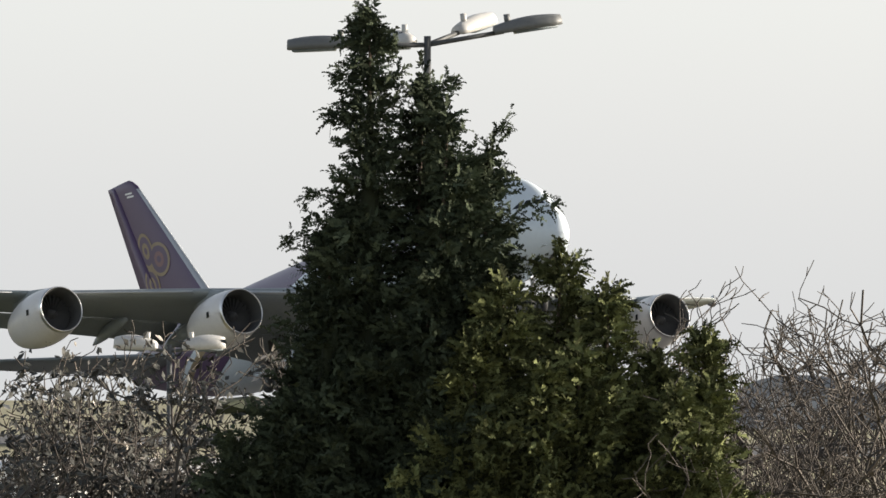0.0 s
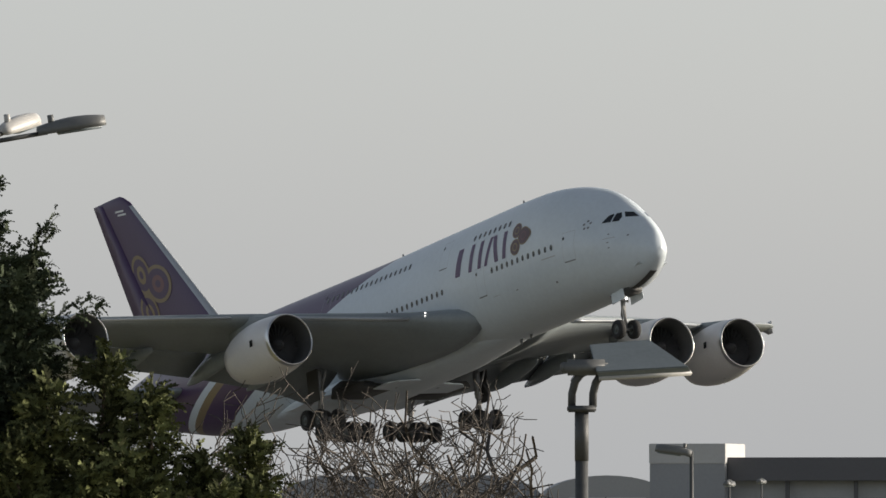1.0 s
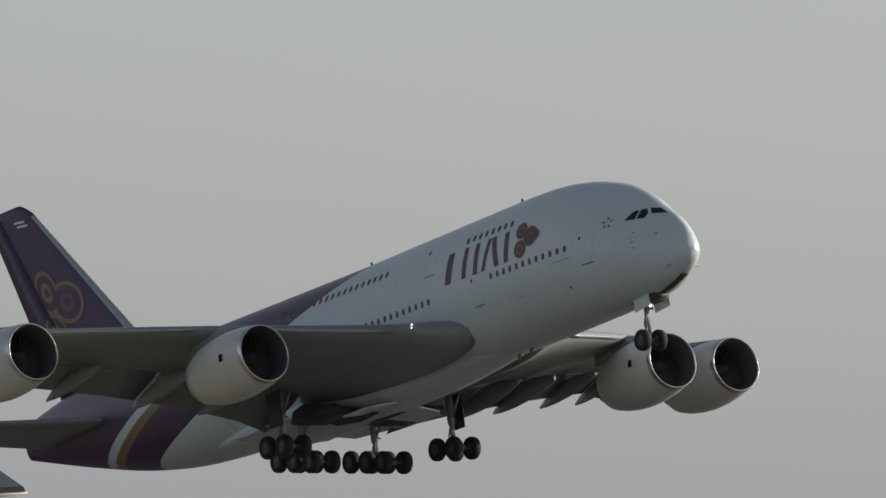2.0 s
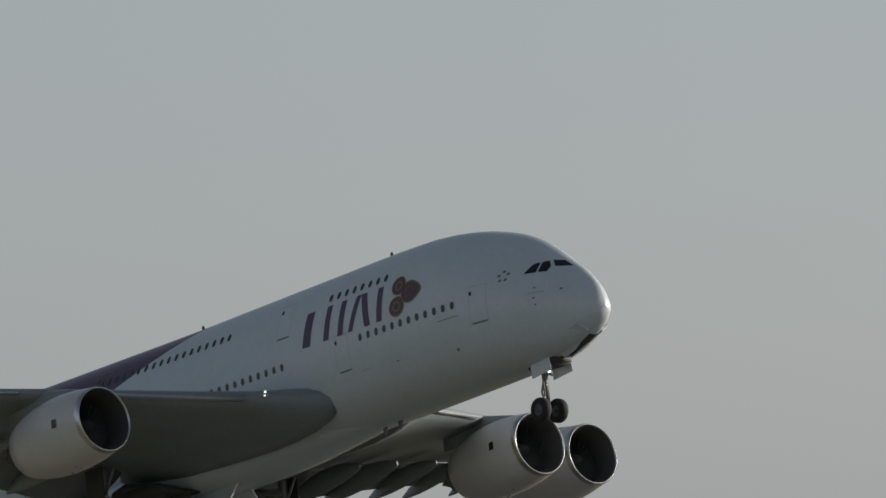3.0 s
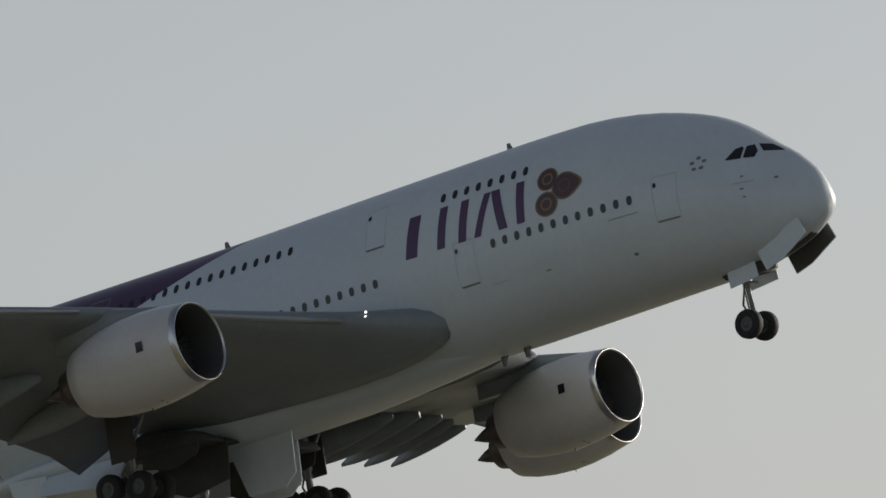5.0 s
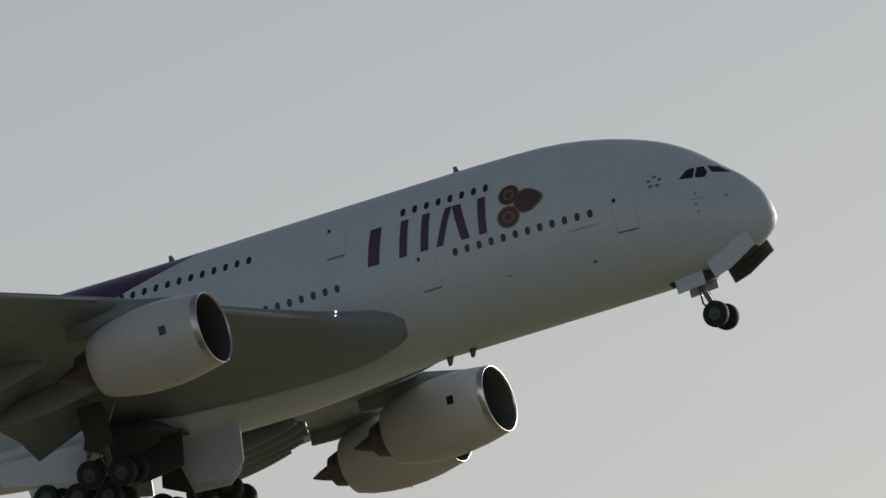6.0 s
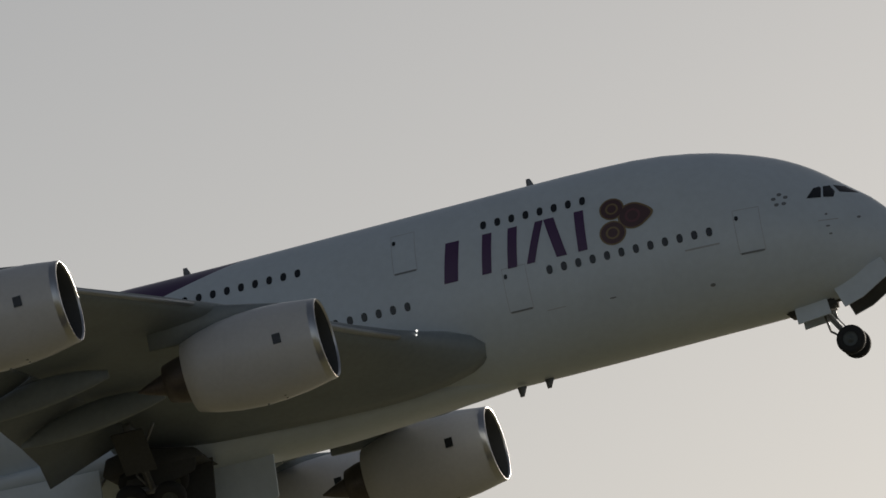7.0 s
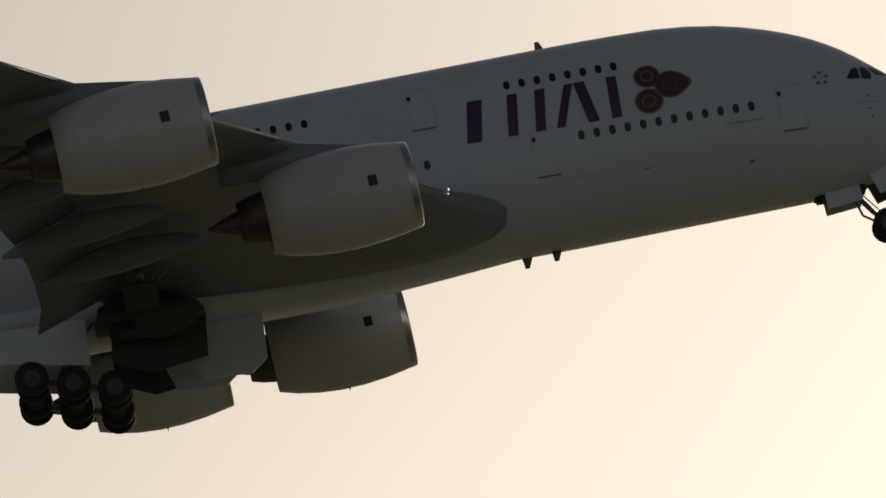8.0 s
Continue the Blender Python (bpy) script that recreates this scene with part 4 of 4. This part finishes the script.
TREE = spot(-3.307, 100)
build_conifer(TREE, [(0.02, 0, 8.32, 0.6, 0.80), (0.58, 0.3, 7.6, 0.6, 0.55), (0.88, -0.3, 7.15, 0.8, 0.46), (1.12, -0.2, 6.65, 0.8, 0.50), (1.32, 0.1, 6.74, 0.5, 0.42), (-0.42, -0.1, 5.9, 0.4, 0.72), (-0.5, 0.5, 5.2, 0.3, 1.15),
                     (0.7, -0.5, 5.4, 0.4, 1.1), (-0.9, -0.3, 3.9, 0.2, 1.3), (-1.35, -0.5, 3.55, 0.2, 0.95)], "conifer", "tall dark green cypress with several pointed leaders", 3, 1.5, None,
              ((0, 5.5, -0.93, 5.68), (0, 6.0, -0.66, 6.12), (0, 6.9, -0.43, 7.0), (0, 7.3, -0.37, 7.4), (0.6, 7.0, 0.95, 7.36), (1.2, 6.4, 1.52, 6.92), (1.4, 5.2, 2.36, 5.45), (1.4, 5.7, 2.06, 6.08), (-0.3, 4.5, -1.0, 4.75)))
# the tall tree's lit side; its sunlight is in the foliage colour
build_conifer(TREE + Vector((1.6, -0.7, 0)), [(0.5, 0.6, 5.6, 0.4, 0.70), (-0.1, 0, 5.25, 0.3, 0.95), (-0.4, -0.3, 4.6, 0.3, 0.9), (0.3, -0.3, 4.3, 0.3, 0.9)], "conifer", "broad sunlit side of the tall cypress, paler olive green", 9, 1.5, cypress_sunlit)
build_conifer(TREE + Vector((2.62, -0.4, 0)), [(0.0, 0, 5.22, 0.4, 0.55), (-0.3, -0.4, 4.6, 0.3, 0.8)], "conifer", "short upright cypress with a browned top", 5, 1.5, cypress_sunlit)
build_conifer(TREE + Vector((3.5, -0.3, 0)), [(0.15, 0, 4.72, 0.3, 0.62), (-0.35, 0.2, 4.5, 0.3, 0.7), (-0.1, -0.5, 4.1, 0.3, 0.8)], "conifer", "low bushy cypress, sunlit yellow green", 6, 1.6, cypress_sunlit)

BARE = "bare brown shrub with many fine twigs"
for k, (az, d, h, n) in enumerate(((-1.1, 104, 5.2, 5), (-0.85, 107, 5.2, 5), (-0.5, 105, 4.95, 5), (-0.2, 108, 5.35, 5), (0.05, 104, 4.9, 5), (0.28, 106, 4.35, 4), (-1.45, 108, 4.7, 5), (-0.3, 103, 4.2, 5))):
    tagged(build_shrub(spot(az, d), h, n, "bare_shrub", BARE, 20 + k, 0, 1.0, 0.06, 0.3, 1.6 if k != 5 else 0.9), group="bare shrubs")
build_shrub(spot(1.0, 95), 4.6, 1, "sapling", "thin bare sapling beside the lamp post", 41, 0, 0.5, 0.08, 0.05, 0.35)
for k, (az, d, h) in enumerate(((-5.75, 103, 3.5), (-5.35, 105, 4.6), (-4.95, 102, 4.65), (-4.6, 104, 4.55), (-4.25, 103, 4.5), (-3.9, 104, 4.6), (-5.0, 101, 3.5), (-4.3, 101, 3.4), (-5.7, 101, 3.3))):
    tagged(build_shrub(spot(az, d), h, 3, "leafy_shrub", "tangled shrub with withered grey-brown leaves", 60 + k, 1500, 0.7, 0.05, 0.18), group="withered shrubs")


# ---- lamps ----
def lamp_head(parent, m, ln, w, h, shell):
    """A long shell, round above and flat below, with a glass and a photocell on top."""
    bm = bmesh.new()
    rings = []
    for k in range(9):
        u = k / 8
        ww = w * (0.35 + 0.65 * math.sin(math.pi * min(0.12 + 0.62 * u, 1))) * (1 if u < 0.97 else 0.72)
        hh = h * (0.35 + 0.65 * math.sin(math.pi * (0.15 + 0.62 * u)))
        ring = []
        for j in range(9):
            a = math.pi * j / 8
            ring.append(m @ Vector((ln * u, ww / 2 * math.cos(a), hh * math.sin(a) ** 0.8)))
        rings.append(ring)
    loft(bm, rings)
    head = part("lamp_head", bm, shell, parent)
    bm = bmesh.new()
    box(bm, (ln * 0.3, -w * 0.36, -0.03), (ln * 0.93, w * 0.36, 0.012), m, 0.01)
    part("lens", bm, lamp_glass, head)
    bm = bmesh.new()
    bar(bm, m @ Vector((ln * 0.22, 0, h * 0.6)), m @ Vector((ln * 0.22, 0, h * 0.95 + 0.07)), 0.04)
    part("photocell", bm, shell, head)


def build_street_lamp(at, height, arms, label, post=0.06, tilt=0.0):
    lamp = tagged(new("street_lamp"), label, "street lamp")
    lamp.matrix_basis = Matrix.Translation(at)
    bm = bmesh.new()
    bar(bm, (0, 0, 0), (0, 0, 1.2), post * 1.7, post * 1.7, 12)
    bar(bm, (0, 0, 1.2), (0, 0, height + 0.06), post, post * 0.8, 12)
    part("post", bm, galvanised, lamp)
    for yaw, rise, reach, ln, w, h, shell in arms:
        m = Matrix.Translation((0, 0, height - 0.05)) @ pose(0, 0, 0, 0, 0, yaw) @ pose(0, 0, 0, 0, -rise)
        bm = bmesh.new()
        bar(bm, m @ Vector((0, 0, 0)), m @ Vector((reach + 0.12, 0, 0.02)), 0.032, 0.03, 10)
        part("arm", bm, galvanised, lamp)
        lamp_head(lamp, m @ Matrix.Translation((reach, 0, 0)), ln, w, h, shell)
    return lamp


# two of the four heads are paler: light falling on them put into colour
build_street_lamp(spot(-2.937, 115), 8.4, [(12, 9, 0.86, 0.86, 0.32, 0.17, lamp_shell), (62, 12, 0.75, 0.86, 0.32, 0.17, lamp_pale), (176, -2, 0.90, 0.86, 0.32, 0.17, lamp_shell), (118, 0, 0.5, 0.8, 0.34, 0.22, lamp_pale)],
                  "grey steel lamp column with four lamp heads", 0.055)
build_street_lamp(spot(-4.54, 150), 4.72, [(10, 3, 0.22, 0.7, 0.34, 0.24, lamp_pale), (170, 3, 0.22, 0.7, 0.34, 0.24, lamp_pale)], "low steel lamp column with two pale heads", 0.05)
build_street_lamp(spot(1.545, 200), 4.86, [(168, 8, 0.0, 0.80, 0.34, 0.2, lamp_shell)], "single-headed steel street lamp before a building", 0.052)
for az, d, h in ((1.78, 330, 4.3), (1.98, 420, 4.5)):
    build_street_lamp(spot(az, d), h, [(80, 4, 0.1, 0.7, 0.3, 0.18, lamp_shell), (260, 4, 0.1, 0.7, 0.3, 0.18, lamp_shell)], "distant steel lamp post", 0.05)


def build_floodlight(at):
    """A flat floodlight on a post, held by two bent arms on a cap plate."""
    lamp = tagged(new("floodlight"), "grey steel post with a flat wedge-shaped floodlight", "floodlight")
    lamp.matrix_basis = Matrix.Translation(at)
    bm = bmesh.new()
    bar(bm, (0, 0, 0), (0, 0, 4.28), 0.052, 0.050, 18)
    bar(bm, (0, 0, 4.25), (0, 0, 4.62), 0.0535, 0.0535, 18)
    part("post", bm, galvanised, lamp)
    bm = bmesh.new()
    box(bm, (-0.11, -0.09, 4.62), (0.11, 0.09, 4.67), bevel=0.01)
    part("cap_plate", bm, galvanised, lamp)
    for x0 in (-0.075, 0.085):
        bm = bmesh.new()
        pts = [Vector((x0, 0, 4.66)), Vector((x0 + 0.002, 0, 4.76)), Vector((x0 + 0.025, -0.02, 4.85)), Vector((x0 + 0.075, -0.05, 4.92))]
        loft(bm, [[p + Vector((0.03 * math.cos(q), 0.03 * math.sin(q), -0.012 * math.cos(q) * (k / 3))) for q in [2 * math.pi * j / 12 for j in range(12)]] for k, p in enumerate(pts)])
        part("bracket", bm, galvanised, lamp)
    # the housing: four corners below, thinner towards the front edge
    a, b, c, d = Vector((0.13, -0.15, 4.875)), Vector((0.83, -0.10, 4.915)), Vector((0.54, 0.30, 5.13)), Vector((0.08, 0.25, 5.09))
    up = Vector((-0.02, -0.05, 0.05))
    bm = bmesh.new()
    lo, hi = [bm.verts.new(p) for p in (a, b, c, d)], [bm.verts.new(p + up) for p in (a, b, c, d)]
    bm.faces.new(lo), bm.faces.new(hi)
    for i in range(4):
        bm.faces.new((lo[i], lo[(i + 1) % 4], hi[(i + 1) % 4], hi[i]))
    bmesh.ops.bevel(bm, geom=list(bm.edges), offset=0.008, segments=2, affect="EDGES")
    part("housing", bm, flood_grey, lamp, smooth=False)
    bm = bmesh.new()
    mid = (a + b + c + d) / 4
    n = (b - a).cross(d - a).normalized()
    bm.faces.new([bm.verts.new(mid + (p - mid) * 0.93 + n * (-0.004 if n.z > 0 else 0.004)) for p in (a, b, c, d)])
    part("lens", bm, lamp_glass, lamp, smooth=False)
    bm = bmesh.new()
    bar(bm, a, b, 0.018, 0.018, 8)
    bar(bm, b, c, 0.010, 0.010, 8)
    part("front_rim", bm, lamp_pale, lamp)
    bm = bmesh.new()
    box(bm, (-0.13, -0.12, 4.90), (0.2, 0.12, 5.02), Matrix(), 0.025)
    box(bm, (-0.16, -0.06, 4.92), (-0.10, 0.06, 5.0), Matrix(), 0.01)
    part("gear_box", bm, lamp_shell, lamp)
    return lamp


build_floodlight(spot(0.862, 70))


# ---- far buildings and vehicles ----
def build_terminal():
    b = tagged(new("airport_building"), "low grey airport building with a taller square block", "building")
    o = spot(1.285, 800)
    turn = pose(0, 0, 0, 0, 0, -10)
    b.matrix_basis = Matrix.Translation(o) @ turn
    w = 6.6
    bm = bmesh.new()
    box(bm, (0, 0, 0), (w, 12, 6.6), bevel=0.05)
    part("block_wall", bm, clad_grey, b, smooth=False)
    bm = bmesh.new()
    box(bm, (-0.05, -0.05, 6.6), (w + 0.05, 12.05, 8.35), bevel=0.05)
    part("block_top", bm, clad_light, b, smooth=False)
    bm = bmesh.new()
    box(bm, (w, 3, 0), (w + 75, 30, 5.1))
    part("hall_wall", bm, wall_pale, b, smooth=False)
    bm = bmesh.new()
    box(bm, (w + 0.02, 1.2, 5.1), (w + 75.5, 30.5, 7.15), bevel=0.06)
    part("roof_band", bm, clad_dark, b, smooth=False)
    for k in range(12):
        bm = bmesh.new()
        box(bm, (w + 5 + 6 * k, 2.0, 0), (w + 5.35 + 6 * k, 2.35, 5.1))
        part("column", bm, clad_dark, b, smooth=False)
        bm = bmesh.new()
        box(bm, (w + 5.6 + 6 * k, 2.95, 1.2), (w + 10.2 + 6 * k, 3.02, 3.6))
        part("window", bm, glass_dark, b, smooth=False)


build_terminal()


def build_hangar(at, w, top, label):
    h = tagged(new("hangar"), label, "hangar")
    h.matrix_basis = Matrix.Translation(at)
    bm = bmesh.new()
    prof = [Vector((w / 2 * math.cos(a), 0, top * 0.55 + top * 0.45 * math.sin(a))) for a in [math.pi * k / 16 for k in range(17)]]
    prof = [Vector((w / 2, 0, 0))] + prof + [Vector((-w / 2, 0, 0))]
    loft(bm, [[p + Vector((0, y, 0)) for p in prof] for y in (0, 40)])
    part("shell", bm, clad_grey, h, smooth=False)
    bm = bmesh.new()
    box(bm, (-w * 0.3, -0.15, 0), (w * 0.3, 0, top * 0.6), bevel=0.03)
    part("door", bm, clad_light, h, smooth=False)


for az, d, w, top in ((1.02, 1000, 14, 6.0), (0.2, 1020, 15, 6.1), (-0.62, 1040, 15, 6.1), (-1.45, 1060, 15, 6.1)):
    build_hangar(spot(az, d), w, top, "far grey arched hangar")


def build_van(at, yaw):
    v = tagged(new("van"), "parked white van by the airfield", "van")
    v.matrix_basis = Matrix.Translation(at) @ pose(0, 0, 0, 0, 0, yaw)
    bm = bmesh.new()
    side_line = [(-2.6, 0.4), (2.4, 0.4), (2.55, 0.9), (2.35, 1.15), (1.5, 1.35), (0.9, 2.15), (0.5, 2.3), (-2.4, 2.3), (-2.6, 2.1)]
    loft(bm, [[Vector((x, y * (1 if z < 1.4 else 0.93), z)) for x, z in side_line] for y in (-0.98, 0.98)])
    bmesh.ops.bevel(bm, geom=list(bm.edges), offset=0.05, segments=2, affect="EDGES")
    part("body", bm, van_white, v, smooth=False)
    bm = bmesh.new()
    box(bm, (0.2, -0.97, 1.4), (1.1, 0.97, 1.95))
    part("cab_window", bm, glass_dark, v, smooth=False)
    for x in (-1.7, 1.6):
        for y in (-0.9, 0.9):
            bm = bmesh.new()
            wheel(bm, (x, y, 0.34), 0.34, 0.22)
            part("wheel", bm, rubber, v)


build_van(spot(-5.28, 230), 70)
build_van(spot(1.15, 745), 6)
build_van(spot(1.52, 760), 186)

# a far hedge line
bm = bmesh.new()
rnd = random.Random(8)
for k in range(420):
    az = -4.2 + 76.2 * k / 420 + rnd.uniform(-0.1, 0.1)
    d = rnd.uniform(1500, 1700)
    s = rnd.uniform(2.2, 4.2)
    bmesh.ops.create_icosphere(bm, subdivisions=1, radius=1, matrix=Matrix.Translation(spot(az, d, s * 0.5)) @ Matrix.Diagonal((s * 2.4, s * 2, s * 0.75, 1)) @ pose(0, 0, 0, rnd.uniform(0, 360), 0, rnd.uniform(0, 360)))
for v in bm.verts:
    v.co += Vector((rnd.uniform(-1, 1), rnd.uniform(-1, 1), rnd.uniform(-0.3, 0.5)))
tagged(part("far_hedge", bm, cypress_dark, smooth=False), "distant dark hedge line at the field's edge", "hedge", kind="stuff")


# ---- what moves ----
FLIGHT = [
    (0.00, -24.37, 663.10, 17.55, 149.08, 10.99, -0.20),
    (0.50, -5.95, 629.43, 19.46, 148.88, 10.95, -0.02),
    (1.00, 13.83, 591.71, 21.72, 148.74, 10.84, 0.11),
    (1.50, 31.90, 557.56, 24.15, 148.69, 11.07, 0.14),
    (2.00, 52.08, 524.17, 26.86, 148.65, 11.10, 0.06),
    (2.20, 59.38, 509.00, 28.16, 148.67, 11.09, -0.02),
    (2.50, 69.52, 488.21, 30.48, 148.69, 11.06, -0.25),
    (3.00, 84.90, 456.87, 34.26, 148.78, 10.89, -0.53),
    (3.30, 93.72, 438.15, 35.99, 148.84, 10.91, -0.59),
    (3.50, 100.04, 426.82, 36.78, 148.84, 10.88, -0.55),
    (4.00, 115.66, 393.78, 37.27, 148.83, 11.03, 0.01),
    (4.50, 130.89, 359.98, 38.64, 148.82, 11.29, 0.23),
    (4.70, 137.98, 349.80, 40.28, 148.90, 11.35, 0.22),
    (4.90, 147.72, 345.12, 42.98, 148.86, 11.33, 0.19),
    (5.10, 164.84, 354.99, 47.93, 148.85, 11.29, 0.14),
    (5.25, 180.63, 365.92, 52.56, 148.83, 11.25, 0.11),
    (5.40, 197.17, 375.64, 57.47, 148.84, 11.22, 0.09),
    (5.60, 217.17, 380.93, 63.42, 148.85, 11.20, 0.08),
    (5.80, 230.30, 371.30, 67.25, 148.89, 11.22, 0.11),
    (6.00, 239.11, 353.17, 69.41, 148.89, 11.23, 0.15),
    (6.50, 262.84, 306.24, 73.02, 148.82, 11.20, 0.27),
    (7.00, 286.50, 262.09, 76.87, 148.87, 11.03, 0.29),
    (7.50, 309.93, 216.69, 80.94, 148.76, 10.81, 0.06),
    (8.00, 330.77, 171.33, 84.32, 148.89, 10.53, -0.23),
]


def motions():
    """The climb of the airliner and the folding of its gear."""
    walk(plane, [(t, Matrix.Translation((x, y, z)) @ pose(0, 0, 0, 0, 0, -heading) @ pose(0, 0, 0, pitch) @ pose(0, 0, 0, 0, bank) @ pose(0, 0, 0, 0, 0, -90)) for t, x, y, z, heading, pitch, bank in FLIGHT])
    walk(nose_leg, [(t, Matrix.Translation((5.1, 0, -2.6)) @ pose(0, 0, 0, 0, a)) for t, a in ((0, 0), (4.6, 0), (5.2, 9), (5.8, 20.8), (6.5, 27), (7, 31), (8, 36))])
    for leg, sg in ((wing_leg_r, 1), (wing_leg_l, -1)):
        walk(leg, [(t, Matrix.Translation((33.8, sg * 6.2, -3.4)) @ pose(0, 0, 0, sg * -a)) for t, a in ((0, 0), (5.2, 0), (5.8, 8), (6.5, 27), (7, 42), (7.5, 57), (8, 70))])
    for leg, sg in ((body_leg_r, 1), (body_leg_l, -1)):
        walk(leg, [(t, Matrix.Translation((36.95, sg * 2.65, -4.2)) @ pose(0, 0, 0, 0, a)) for t, a in ((0, 0), (7.0, 0), (8, -4))])
    for door, sg in zip(nose_doors, (1, -1)):
        walk(door, [(t, Matrix.Translation((2.25, sg * 1.1, -2.95)) @ pose(0, 0, 0, 0, 16.6) @ pose(0, 0, 0, sg * -a)) for t, a in ((0, 72), (2.3, 72), (3.3, 36), (3.8, 3), (4.2, 0), (8, 0))])
    for door, sg in zip(body_doors, (1, -1)):
        walk(door, [(t, Matrix.Translation((30.8 if sg > 0 else 31.9, sg * 0.9, -4.7)) @ pose(0, 0, 0, sg * a)) for t, a in ((0, 88), (1.7, 88), (2.2, 72), (3.3, 20), (3.8, 4), (4.2, 0), (8, 0))])
    for door, sg in zip(outer_doors, (1, -1)):
        walk(door, [(t, Matrix.Translation((38.6, sg * 3.2, -4.25)) @ pose(0, 0, 0, sg * a)) for t, a in ((0, 84), (4.2, 84), (4.8, 55), (5.8, 4), (6.2, 0), (8, 0))])
    for door, at, sg in inner_doors:
        walk(door, [(t, Matrix.Translation(at) @ pose(0, 0, 0, -sg * a)) for t, a in ((0, 88), (1.7, 88), (2.2, 74), (3.3, 12), (3.8, 0), (8, 0))])


motions()
